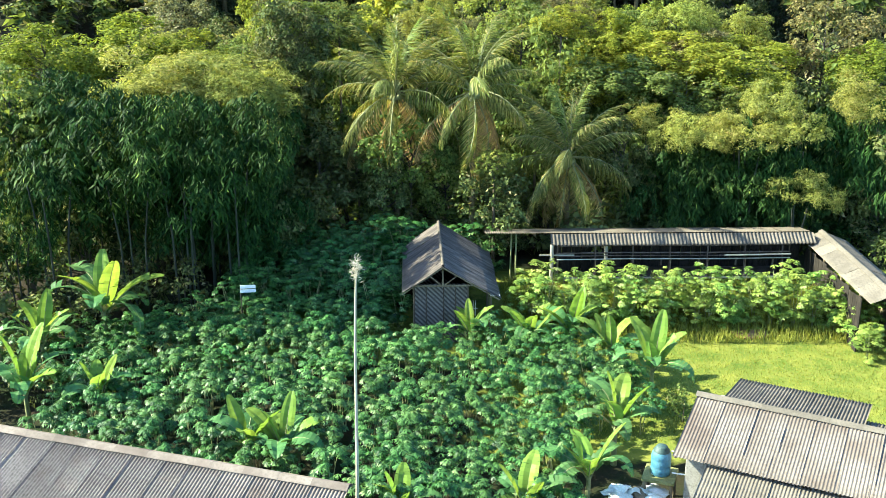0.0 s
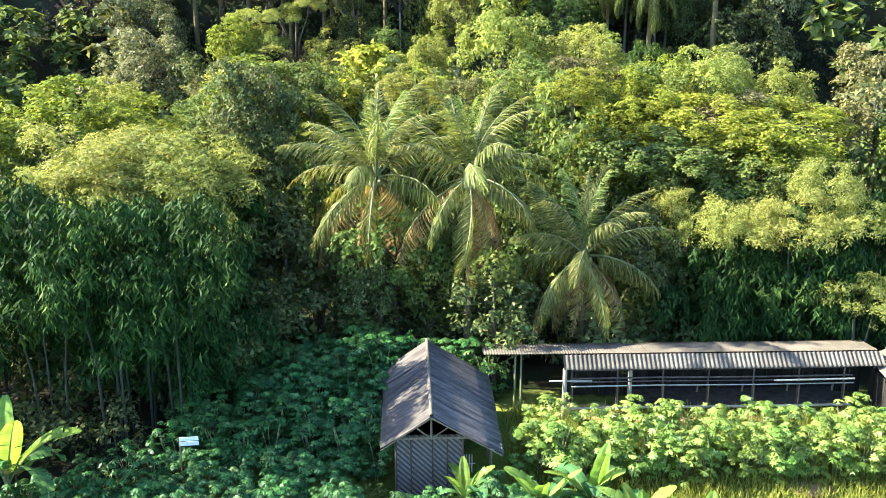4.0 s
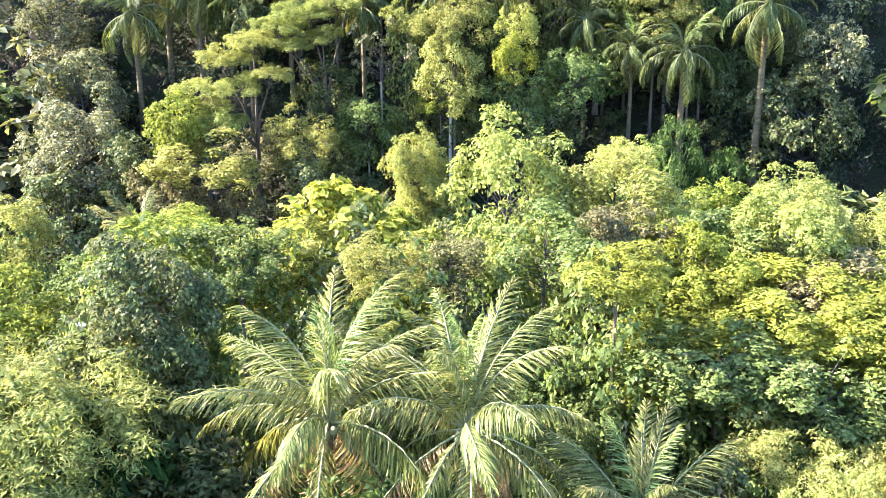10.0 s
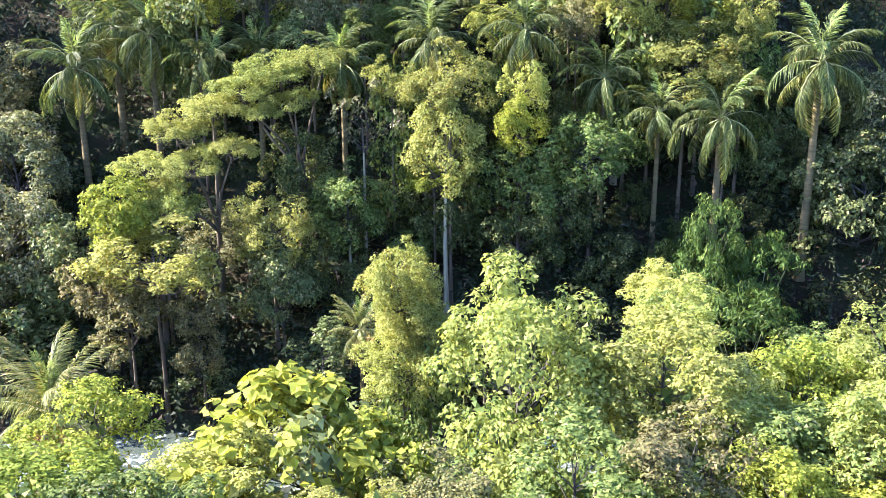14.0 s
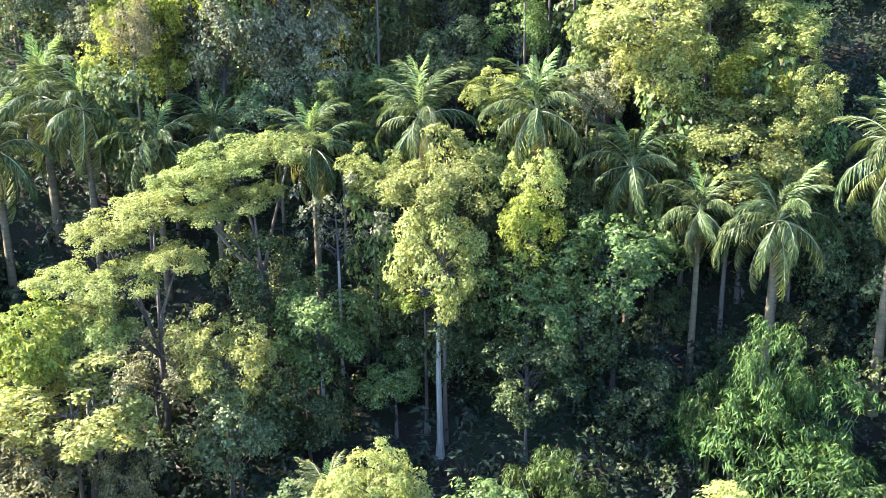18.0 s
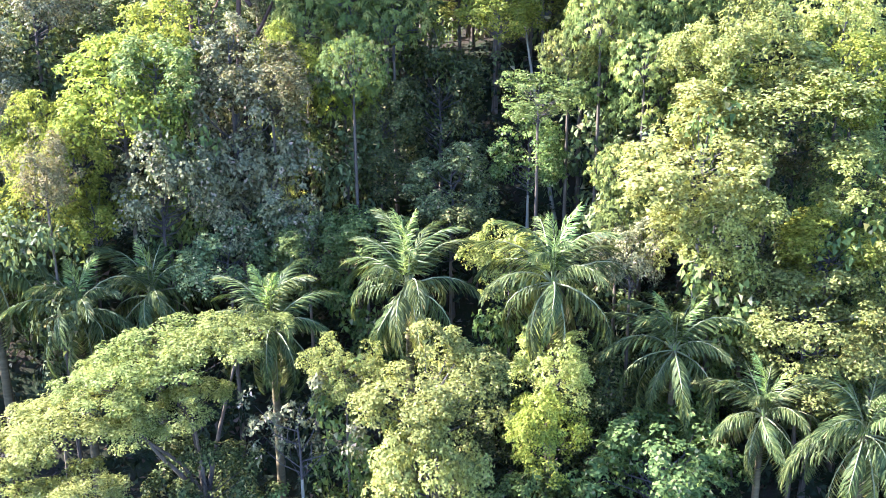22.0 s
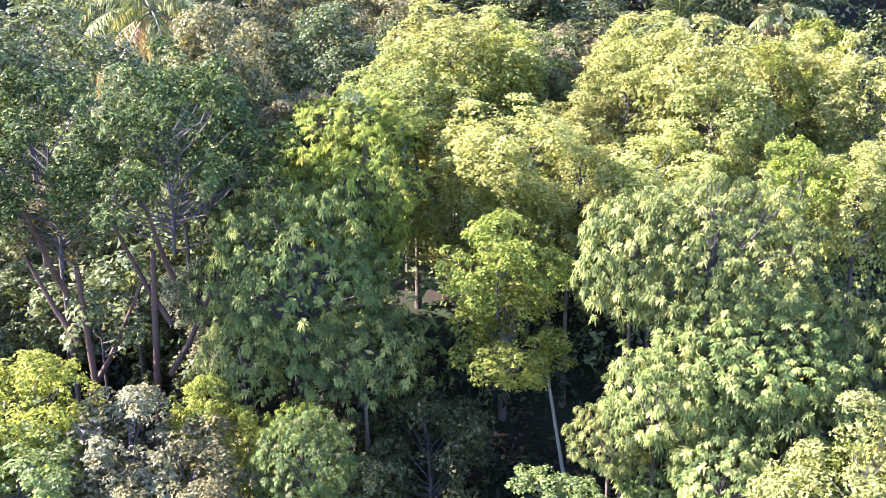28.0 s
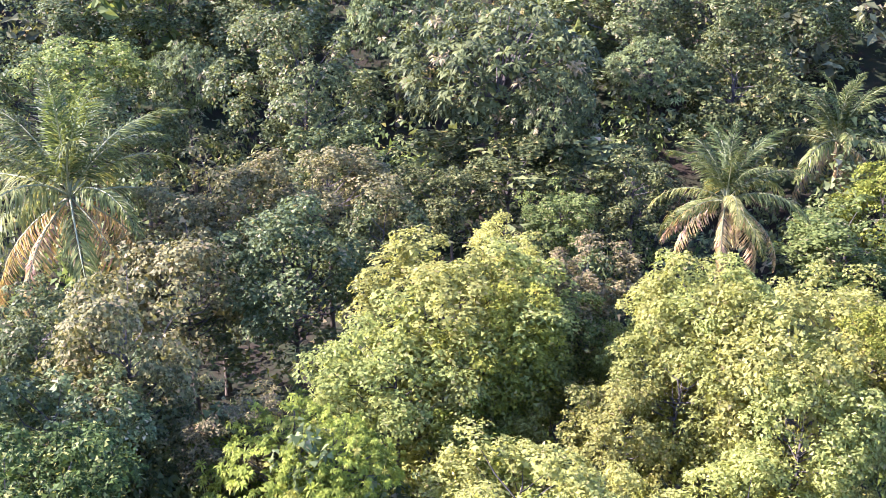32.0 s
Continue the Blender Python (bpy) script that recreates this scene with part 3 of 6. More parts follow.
# kind: crown settings, leaf material, nominal radius and half height, pale trunk, label
KINDS = {
    "yellow": (dict(R=3, H=3, lobes=28, lobe=0.92, count=7200, length=0.25, width=0.14, droop=0.25, puff=22), "yellow", "broad tree with sunlit yellow-green small leaves"),
    "olive": (dict(R=3, H=3, lobes=28, lobe=0.92, count=7200, length=0.25, width=0.14, droop=0.25, puff=22), "olive", "slender tree with clumps of pale olive-green small leaves"),
    "lime": (dict(R=3, H=3, lobes=26, lobe=1.0, count=4800, length=0.29, width=0.175, droop=0.3), "lime", "leafy tree with fresh lime-green foliage"),
    "big_leaf": (dict(R=3, H=3, lobes=18, lobe=1.0, count=1700, length=0.46, width=0.36, droop=0.5, puff=7), "lime", "young tree with very large pale yellow-green leaves"),
    "green": (dict(R=3, H=3, lobes=26, lobe=1.0, count=4800, length=0.29, width=0.18, droop=0.35), "green", "leafy forest tree with mid-green foliage"),
    "dark": (dict(R=3, H=3, lobes=26, lobe=0.95, count=4200, length=0.29, width=0.17, droop=0.3), "dark", "dense forest tree with dark green foliage"),
    "deep": (dict(R=3, H=3, lobes=26, lobe=0.95, count=4200, length=0.29, width=0.17, droop=0.3), "deep", "forest tree with shade put into its very dark leaf colour"),
    "evergreen": (dict(R=5.5, H=5.5, lobes=56, lobe=1.0, count=16000, length=0.215, width=0.125, droop=0.3, puff=26, thin=0.7, low=-0.35), "evergreen", "tall dense evergreen with dark foliage and brown forked trunk"),
    "grey": (dict(R=3, H=3, lobes=26, lobe=0.95, count=4400, length=0.28, width=0.16, droop=0.35), "grey", "forest tree with dull grey-green foliage"),
    "brown": (dict(R=3, H=3, lobes=26, lobe=0.95, count=4400, length=0.28, width=0.155, droop=0.4), "brown", "forest tree with olive and russet foliage"),
    "mango": (dict(R=4, H=4, tufts=760, leaves=28, length=0.25, width=0.05, droop=0.75), "mango", "dense round tree with drooping tufts of long leaves"),
    "mango_small": (dict(R=2.2, H=2.2, tufts=230, leaves=28, length=0.25, width=0.05, droop=0.75, lobes=22), "mango", "dense round tree with drooping tufts of long leaves"),
    "mango_pale": (dict(R=4, H=4, tufts=760, leaves=28, length=0.25, width=0.05, droop=0.75), "mango_pale", "broad round tree with pale young tufts of hanging leaves"),
    "mango_pale_small": (dict(R=2.2, H=2.2, tufts=230, leaves=28, length=0.25, width=0.05, droop=0.75, lobes=22), "mango_pale", "round tree with pale young tufts of hanging leaves"),
    "mango_dark": (dict(R=4, H=4, tufts=420, leaves=16, length=0.42, width=0.1, droop=0.6, lobes=34), "dark", "broad tree with dark tufts of long leaves"),
    "rosette": (dict(R=3, H=3, tufts=420, leaves=24, length=0.25, width=0.055, droop=0.65, lobes=30), "lime", "tree with umbrella-like tufts of bright green leaves"),
    "rosette_green": (dict(R=3, H=3, tufts=420, leaves=24, length=0.25, width=0.055, droop=0.65, lobes=30), "green", "young tree with umbrella-like tufts of mid-green leaves"),
    "albizia": (dict(R=4, H=2.0, lobes=30, lobe=1.15, count=8200, length=0.23, width=0.12, droop=0.1, flat=0.3, inside=0.1, low=-0.1, puff=26, shell=(0.45, 1.0), thin=0.6, lift=1.2, core=8), "albizia", "spreading feathery tree with pale flat tiers of foliage"),
    "sparse": (dict(R=3, H=3, lobes=14, lobe=0.8, count=1300, length=0.28, width=0.15, droop=0.3, core=0), "grey", "thin half-bare tree with visible pale branches"),
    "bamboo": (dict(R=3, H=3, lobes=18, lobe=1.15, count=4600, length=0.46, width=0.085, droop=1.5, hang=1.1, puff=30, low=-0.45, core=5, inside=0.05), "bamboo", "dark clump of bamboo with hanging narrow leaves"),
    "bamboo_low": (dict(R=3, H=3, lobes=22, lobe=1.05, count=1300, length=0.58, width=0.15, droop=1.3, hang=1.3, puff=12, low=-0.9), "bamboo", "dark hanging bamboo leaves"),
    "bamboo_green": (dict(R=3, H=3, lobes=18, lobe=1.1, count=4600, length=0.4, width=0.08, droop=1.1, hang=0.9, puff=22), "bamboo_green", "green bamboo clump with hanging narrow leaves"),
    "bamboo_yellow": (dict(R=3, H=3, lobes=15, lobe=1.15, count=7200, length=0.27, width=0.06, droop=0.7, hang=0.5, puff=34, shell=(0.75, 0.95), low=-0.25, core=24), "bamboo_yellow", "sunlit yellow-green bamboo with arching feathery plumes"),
    "shrub": (dict(R=2, H=1.6, lobes=12, lobe=0.85, count=680, length=0.30, width=0.17, droop=0.3, puff=9, core=4), "green", "low green shrub of the undergrowth"),
    "shrub_dark": (dict(R=2, H=1.6, lobes=12, lobe=0.85, count=680, length=0.30, width=0.17, droop=0.35, puff=9, core=4), "dark", "low dark shrub of the undergrowth"),
    "shrub_deep": (dict(R=2, H=1.6, lobes=12, lobe=0.85, count=680, length=0.30, width=0.17, droop=0.35, puff=9, core=4), "deep", "low undergrowth shrub with shade put into its dark leaf colour"),
    "fern": (dict(R=2, H=1.2, lobes=10, lobe=0.85, low=-0.3, count=300, length=0.5, width=0.21, droop=0.45, puff=6, lift=1.0, core=0), "fern", "dark ferns and seedlings"),
    "skirt": (dict(R=3, H=2.4, lobes=20, lobe=0.9, count=950, length=0.33, width=0.19, core=5, droop=0.3, puff=9), "green", "lower boughs of green leaves"),
    "skirt_dark": (dict(R=3, H=2.4, lobes=20, lobe=0.9, count=950, length=0.33, width=0.19, core=5, droop=0.35, puff=9), "dark", "lower boughs of dark leaves"),
    "skirt_yellow": (dict(R=3, H=2.4, lobes=22, lobe=0.9, count=2600, length=0.24, width=0.135, core=8, droop=0.3, puff=14), "yellow", "lower boughs of yellow-green leaves"),
    "far_grey": (dict(R=4.5, H=4.5, lobes=24, lobe=1.5, count=330, length=1.1, width=0.66, droop=0.35, puff=10, core=3), "grey", "distant tree with dull grey-green foliage"),
    "far_green": (dict(R=4.5, H=4.5, lobes=24, lobe=1.5, count=330, length=1.1, width=0.66, droop=0.35, puff=10, core=3), "green", "distant tree with mid-green foliage"),
    "far_dark": (dict(R=4.5, H=4.5, lobes=24, lobe=1.5, count=330, length=1.1, width=0.66, droop=0.35, puff=10, core=3), "dark", "distant tree with dark green foliage"),
}
CROWNS, LEAVES = {}, {}
for kind_name, (shape, leaf, words) in KINDS.items():
    CROWNS[kind_name], LEAVES[kind_name] = [], []
    for s in range(2):
        crown_data, bough_data = (dome_shape if "tufts" in shape else crown_shape)(sum(map(ord, kind_name)) + s * 17, **shape)
        LEAVES[kind_name].append(crown_data)
        CROWNS[kind_name].append((quads_mesh("crown", *crown_data, LEAF[leaf]), quads_mesh("bough", *bough_data, BOUGH)))
# the same trees in finer leaf, for the upper bank
FINE = {}
for kind_name, count, length, width in (("yellow", 11500, 0.19, 0.11), ("olive", 11500, 0.19, 0.11), ("grey", 7600, 0.21, 0.125), ("dark", 7600, 0.21, 0.13), ("deep", 7600, 0.21, 0.13), ("brown", 7600, 0.21, 0.125), ("lime", 7600, 0.21, 0.13), ("green", 7200, 0.23, 0.14)):
    shape, leaf, words = KINDS[kind_name]
    fine = dict(shape)
    fine.update(count=count, length=length, width=width, lobes=shape["lobes"] + 6, puff=26)
    FINE[kind_name] = []
    for s in range(2):
        crown_data, bough_data = crown_shape(sum(map(ord, kind_name)) + 41 + s * 23, **fine)
        FINE[kind_name].append((quads_mesh("crown", *crown_data, LEAF[leaf]), quads_mesh("bough", *bough_data, BOUGH)))
# broad old trees: the same foliage on larger limbs
BROAD = {}
for kind_name, more in (("grey", 3.4), ("dark", 3.4), ("yellow", 3.2), ("lime", 3.2), ("brown", 3.4)):
    shape, leaf, words = KINDS[kind_name]
    large = dict(shape)
    large.update(R=shape["R"] * 1.5, H=shape["H"] * 1.5, lobe=shape["lobe"] * 1.22, lobes=int(shape["lobes"] * 1.5), count=int(shape["count"] * more), length=shape["length"] * 0.86, width=shape["width"] * 0.88)
    crown_data, bough_data = crown_shape(sum(map(ord, kind_name)) + 91, **large)
    BROAD[kind_name] = (quads_mesh("crown", *crown_data, LEAF[leaf]), quads_mesh("bough", *bough_data, BOUGH))
tree_count = 0


def tree(kind, x, y, zc, r, h, pale=False, thick=1.0, turn=None, skirt=True, lean=0.0):
    """A tree of that kind: its crown's middle at height zc, r wide and h high (half sizes), its trunk down to the ground, the foot set off by lean."""
    global tree_count
    tree_count += 1
    k = tree_count
    if kind in ("mango", "mango_pale") and r < 3:
        kind += "_small"
    shape, leaf, words = KINDS[kind]
    low = kind.startswith("shrub")
    x += lean
    base = float(ground(x, y)) - 0.15
    turn = 0.0 if lean else (k * 137.5) % 360 if turn is None else turn
    top = thing("shrub" if low else "bamboo_clump" if kind.startswith("bamboo") else "tree", x, y, base, turn, words, "shrub" if low else "bamboo" if kind.startswith("bamboo") else "tree", "undergrowth" if low else "forest trees")
    near = (y > 99 or 59 < y < 86) and kind in FINE
    crown, boughs = (FINE if near else CROWNS)[kind][k % 2]
    sx, sz = r / shape["R"], h / shape["H"]
    if sx > 1.22 and kind in BROAD:
        (crown, boughs), sx, sz = BROAD[kind], sx / 1.5, sz / 1.5
    # a tall crown stands in tiers
    tiers = 3 if h > 2.1 * r else 2 if h > 1.35 * r and not low else 1
    for i in range(tiers):
        share = (1, 0.6, 0.44)[tiers - 1]
        at = scaled(0.16 * r * math.sin(k + 2 * i) * (tiers > 1) - lean, 0.16 * r * math.cos(k + 3 * i) * (tiers > 1), zc - base + h * (1 - share) * (2 * i / max(tiers - 1, 1) - 1) * (tiers > 1), sx * (1 - 0.14 * i), sx * (1 - 0.14 * i), sz * share, 0, 0, 110 * i)
        part("crown", crown, top, at)
        if not kind.startswith("bamboo"):
            part("bough", boughs, top, at)
    up = zc - base - h * 0.85
    if kind.startswith("bamboo"):
        fresh_shoots = kind == "bamboo_green"
        for i in range(6 if fresh_shoots else 3):
            a = i * (1.05 if fresh_shoots else 2.1) + k
            pts = [(0.15 * r * math.cos(a), 0.15 * r * math.sin(a), 0), (0.18 * r * math.cos(a), 0.18 * r * math.sin(a), up * 0.6 + 0.3), (0.3 * r * math.cos(a), 0.3 * r * math.sin(a), up + h * 0.35)]
            if fresh_shoots:
                pts.append((0.62 * r * math.cos(a), 0.62 * r * math.sin(a), up + h * (1.0 + 0.14 * (i % 3))))
            part("culm", quads_mesh("culm", *tube(pts, [0.055, 0.05, 0.035, 0.014][:len(pts)], 6), CULM if fresh_shoots else CULM_DARK, True), top)
    elif up > 0.2:
        tr = (0.07 + 0.026 * r) * thick
        stand = scaled(0, 0, 0, tr, tr, up)
        stand[0][2] -= lean
        part("trunk", (PALE_TRUNKS if pale else RED_TRUNKS if kind == "evergreen" else TRUNKS)[k % 2], top, stand)
    if kind == "evergreen":
        for a, reach, start in ((0.6, 2.6, 0.62), (2.9, 2.2, 0.78), (4.6, 2.4, 0.92)):
            off = -lean * start
            pts = [(off, 0, up * start), (off + reach * 0.35 * math.cos(a), reach * 0.35 * math.sin(a), up * start + 1.2), (off + reach * math.cos(a), reach * math.sin(a), up * start + 4.2)]
            part("limb", quads_mesh("limb", *tube(pts, [tr * 0.6, tr * 0.5, tr * 0.25], 7), BARK_RED, True), top)
    if up > 2.2 and skirt and not pale and kind != "albizia" and not low:
        # yellow bamboo too gets dark low leaves, standing in for shade under its plumes
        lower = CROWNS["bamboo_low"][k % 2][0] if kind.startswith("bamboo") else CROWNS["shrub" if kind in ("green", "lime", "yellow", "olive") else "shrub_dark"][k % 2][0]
        wide, high = (3.0, 3.0) if kind.startswith("bamboo") else (2.0, 1.6)
        n = 1 if y > 126 else 3 if up > 7 else 2 if up > 4.5 else 1
        for i in range(n):
            q = max(0.9 * r, 1.7) * (1 - 0.08 * i)
            if q > 2.5 and not kind.startswith("bamboo"):
                lower = CROWNS["skirt" if kind in ("green", "lime", "yellow", "olive") else "skirt_dark"][(k + i) % 2][0]
                wide, high = 3.0, 2.4
            if y > 118 and kind in ("lime", "yellow"):
                lower, wide, high = CROWNS["skirt_yellow"][(k + i) % 2][0], 3.0, 2.4
            part("lower_crown", lower, top, scaled(0.3 * r * math.cos(k + 2.2 * i), 0.3 * r * math.sin(k + 2.2 * i), up * (0.92 - 0.72 * i / n), q / wide, q / wide, max(min(up * 0.3, q * 1.3), 1.0) / high, 0, 0, k * 50 + i * 90))
    return top


def spreading_tree(x, y, fork, pads):
    """A feathery tree whose limbs part at height fork, each to carry one flat-domed pad of foliage: pads of (x, y, z, r, h)."""
    global tree_count
    tree_count += 1
    shape, leaf, words = KINDS["albizia"]
    base = float(ground(x, y)) - 0.15
    top = thing("tree", x, y, base, 0, words, "tree", "forest trees")
    mid = np.array([0.25, -0.2, fork - base])
    part("trunk", quads_mesh("trunk", *tube([(0, 0, 0), (0.2, 0.1, mid[2] * 0.45), mid], [0.24, 0.2, 0.16], 9), BARK, True), top)
    for i, (px, py, pz, r, h) in enumerate(pads):
        end = np.array([px - x, py - y, pz - base - h * 0.5])
        bend = mid + (end - mid) * 0.45 + np.array([0.2 * math.sin(i * 2.1), 0.2 * math.cos(i * 1.7), 0.5 - 0.12 * np.linalg.norm(end[:2])])
        part("limb", quads_mesh("limb", *tube([mid - np.array([0, 0, 0.3]), mid + (bend - mid) * 0.5, bend, end], [0.12, 0.1, 0.08, 0.045], 7), BARK, True), top)
        crown, boughs = CROWNS["albizia"][i % 2]
        at = scaled(px - x, py - y, pz - base, r / shape["R"], r / shape["R"], h / shape["H"], 0, 0, i * 100 + tree_count * 40)
        part("crown", crown, top, at)
        part("bough", boughs, top, at)
    return top


def thicket(name, spots, label, category):
    """Many plants nobody could count, joined by kind into one mesh each: spots of (kind, x, y, zc, r, h)."""
    kinds = sorted({q[0] for q in spots})
    for kind in kinds:
        vs, fs, n = [], [], 0
        for i, (k, x, y, zc, r, h) in enumerate(spots):
            if k != kind:
                continue
            v, f = LEAVES[kind][i % 2]
            if kind in ("shrub", "shrub_dark", "shrub_deep", "fern") and y > 62:
                f = f[::3] if y > 152 else f[::2]
                v, f = v[f.ravel()], np.arange(f.size).reshape(-1, f.shape[1])
            a = i * 2.4
            turned = v @ np.array([[math.cos(a), math.sin(a), 0], [-math.sin(a), math.cos(a), 0], [0, 0, 1.0]])
            shape = KINDS[kind][0]
            vs.append(turned * np.array([r / shape["R"], r / shape["R"], h / shape["H"]]) + np.array([x, y, zc]))
            fs.append(f + n)
            n += len(v)
        tagged(new(name, quads_mesh(name, np.concatenate(vs), np.concatenate(fs), LEAF[KINDS[kind][1]])), label, category, "", "stuff")


# ---- palms ----
def frond_shape(seed, length, pairs, leaflet, width, arch, droop):
    """A feather leaf that arches over along +x: midrib and two rows of leaflets."""
    rng = np.random.default_rng(seed)
    t = np.linspace(0, 1, 14)
    ang = 0.12 - arch * t ** 1.5
    step = length / 13
    pts = np.zeros((14, 3))
    pts[1:, 0] = np.cumsum(np.cos(ang[1:]) * step)
    pts[1:, 2] = np.cumsum(np.sin(ang[1:]) * step)
    rib = tube(pts[::2], np.linspace(0.045, 0.008, 7), 4)
    s = np.linspace(0.14, 0.99, pairs)
    base = np.stack([np.interp(s, t, pts[:, i]) for i in range(3)], 1)
    a = np.interp(s, t, ang)
    way = np.stack((np.cos(a), np.zeros_like(a), np.sin(a)), 1)
    up = np.stack((-np.sin(a), np.zeros_like(a), np.cos(a)), 1)
    pieces = []
    span = leaflet * (0.45 + 0.75 * np.sin(np.pi * np.clip(s * 0.95 + 0.08, 0, 1)))
    for side in (-1, 1):
        ax = way * 0.65 + np.array([0, side, 0]) * 0.8 + up * 0.2 - droop * np.array([0, 0, 1.15]) + rng.normal(size=(pairs, 3)) * 0.22
        first, f1 = blades(base, ax, up, span * 0.55, width, 0.3, 0.5)
        tipward = unit(ax) - np.array([0, 0, 0.55 + droop * 0.7]) + rng.normal(size=(pairs, 3)) * 0.1
        mid = base + unit(ax) * (span * 0.36)[:, None]
        second, f2 = blades(mid, tipward, up, span * 0.72, width * 0.95, 0.3, 0.35)
        pieces += [(first, f1), (second, f2)]
    return joined(pieces), rib


def palm_fronds(length, pairs, leaflet, width, droops):
    out = []
    for i, (arch, droop, leaf) in enumerate(droops):
        leaves, rib = frond_shape(i + int(length * 10), length, pairs, leaflet, width, arch, droop)
        out.append((quads_mesh("frond", *leaves, LEAF[leaf]), quads_mesh("midrib", *rib, STEM)))
    return out


COCONUT = palm_fronds(4.8, 66, 0.95, 0.05, ((0.55, 0.3, "palm_new"), (1.0, 0.75, "palm"), (1.3, 1.1, "palm"), (0.9, 1.3, "palm_old")))
ROYAL = palm_fronds(4.1, 50, 0.85, 0.07, ((0.8, 0.25, "palm_new"), (1.6, 0.7, "palm_grey"), (1.9, 1.0, "palm_grey"), (1.2, 1.2, "palm")))
OIL = palm_fronds(5.4, 64, 0.85, 0.065, ((0.8, 0.15, "palm_grey"), (1.15, 0.35, "palm_grey"), (1.4, 0.55, "palm"), (1.2, 0.7, "palm_old")))
PALM_SETS = {"coconut": (COCONUT, 30, "tall coconut palm with arching fronds, some yellowing"), "royal": (ROYAL, 27, "slender forest palm with pale trunk and drooping crown"), "oil": (OIL, 30, "stout oil palm with long feathery fronds")}


def palm(kind, x, y, ztop, size=1.0, thick=0.15, seed=0, lean=0.0):
    """A palm with the middle of its crown at ztop."""
    fronds, n, words = PALM_SETS[kind]
    rng = np.random.default_rng(seed + 5)
    base = float(ground(x, y)) - 0.15
    top = thing("palm_tree", x, y, base, 0, words, "palm", "palms")
    up = ztop - base
    t = np.linspace(0, 1, 12)
    off = lean * (t - 1) * (1 - 0.4 * t)
    pts = np.stack((off, off * 0.3, t * up), 1)
    part("trunk", quads_mesh("trunk", *tube(pts, thick * (1.15 - 0.45 * t + 0.4 * np.exp(-t * 20)), 9), BARK_PALM, True), top)
    for i in range(n):
        u = i / (n - 1)
        rise = 84 - (150 if kind == "royal" else 128 if kind == "oil" else 146) * u ** 1.4 + rng.normal() * 7
        which = 0 if u < (0.1 if kind == "oil" else 0.05) else 1 if u < 0.5 else 2 if u < 0.82 else 3
        mesh, rib = fronds[which]
        s = size * rng.uniform(0.85, 1.1) * (0.8 if u < 0.1 else 1)
        m = pose(0, 0, up, 0, 0, i * 137.5 + rng.normal() * 9) @ pose(0, 0, 0, 0, -rise, 0) @ scaled(0.06, 0, 0, s, s, s, rng.normal() * 14)
        ob = part("frond", mesh, top, m)
        part("midrib", rib, ob)
    if kind == "royal":
        v, f = tube([(0, 0, up - 1.3), (0, 0, up - 0.7), (0, 0, up + 0.25)], [thick * 0.8, thick * 0.95, thick * 0.4], 9)
        part("crownshaft", quads_mesh("crownshaft", v, f, LEAF["palm_new"], True), top, None, "smooth green crownshaft")
    if kind == "coconut":
        for i in range(7):
            bm = bmesh.new()
            bmesh.ops.create_icosphere(bm, subdivisions=2, radius=0.13)
            bmesh.ops.scale(bm, vec=(1, 1, 1.25), verts=bm.verts)
            part("coconut", mesh_of("coconut", bm, STEM, True), top, pose(0.26 * math.cos(i * 0.9), 0.26 * math.sin(i * 0.9), up - 0.25 - 0.06 * (i % 3)))
    return top


# ---- the woods: kind, place, height of the crown's middle, half width, half height ----
# edge of the wood behind the garden
tree("dark", -9.3, 61, 11.0, 2.3, 3.8)
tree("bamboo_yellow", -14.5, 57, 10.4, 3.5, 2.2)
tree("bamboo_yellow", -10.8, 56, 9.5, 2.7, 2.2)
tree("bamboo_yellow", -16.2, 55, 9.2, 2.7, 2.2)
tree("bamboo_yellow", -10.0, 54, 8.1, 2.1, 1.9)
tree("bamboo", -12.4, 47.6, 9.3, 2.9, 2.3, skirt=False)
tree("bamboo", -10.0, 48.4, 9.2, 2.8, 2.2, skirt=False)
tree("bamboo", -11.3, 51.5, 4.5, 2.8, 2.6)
tree("dark", -9.5, 53, 3.2, 2.7, 3.1)
tree("dark", -6.9, 57, 5.1, 2.6, 2.9)
tree("dark", -4.9, 59, 5.6, 2.2, 2.4)
tree("green", -1.8, 57, 6.4, 2.4, 2.8)
tree("green", 0.1, 58, 4.9, 2.1, 2.4)
tree("mango", 2.7, 53.5, 6.8, 1.3, 0.9)
tree("dark", -5.5, 58, 2.2, 2.2, 2.4)
tree("dark", -1.0, 59, 2.0, 2.5, 2.2)
tree("dark", 3.4, 60, 1.2, 2.6, 2.3)
tree("dark", 6.3, 60, 1.5, 2.5, 2.5)
tree("dark", 9.4, 60, 1.8, 2.5, 2.5)
tree("bamboo_yellow", 11.9, 58, 8.3, 1.6, 1.3)
tree("bamboo_yellow", 13.5, 56, 7.7, 1.6, 1.5)
tree("bamboo_yellow", 16.4, 55, 8.0, 2.1, 1.5)
tree("bamboo_yellow", 18.1, 57, 9.3, 1.8, 1.5)
tree("dark", 10.1, 57, 6.3, 1.8, 2.3)
tree("bamboo", 12.8, 56.5, 4.5, 2.6, 2.8)
tree("bamboo", 16.1, 56.5, 4.5, 2.8, 2.6)
tree("bamboo", 18.7, 56.5, 5.0, 2.3, 2.6)
tree("dark", 11.0, 58, 2.7, 2.2, 2.2)
tree("dark", -8.7, 58, 6.0, 2.4, 2.4)
tree("dark", -3.2, 56, 4.8, 1.5, 1.8)
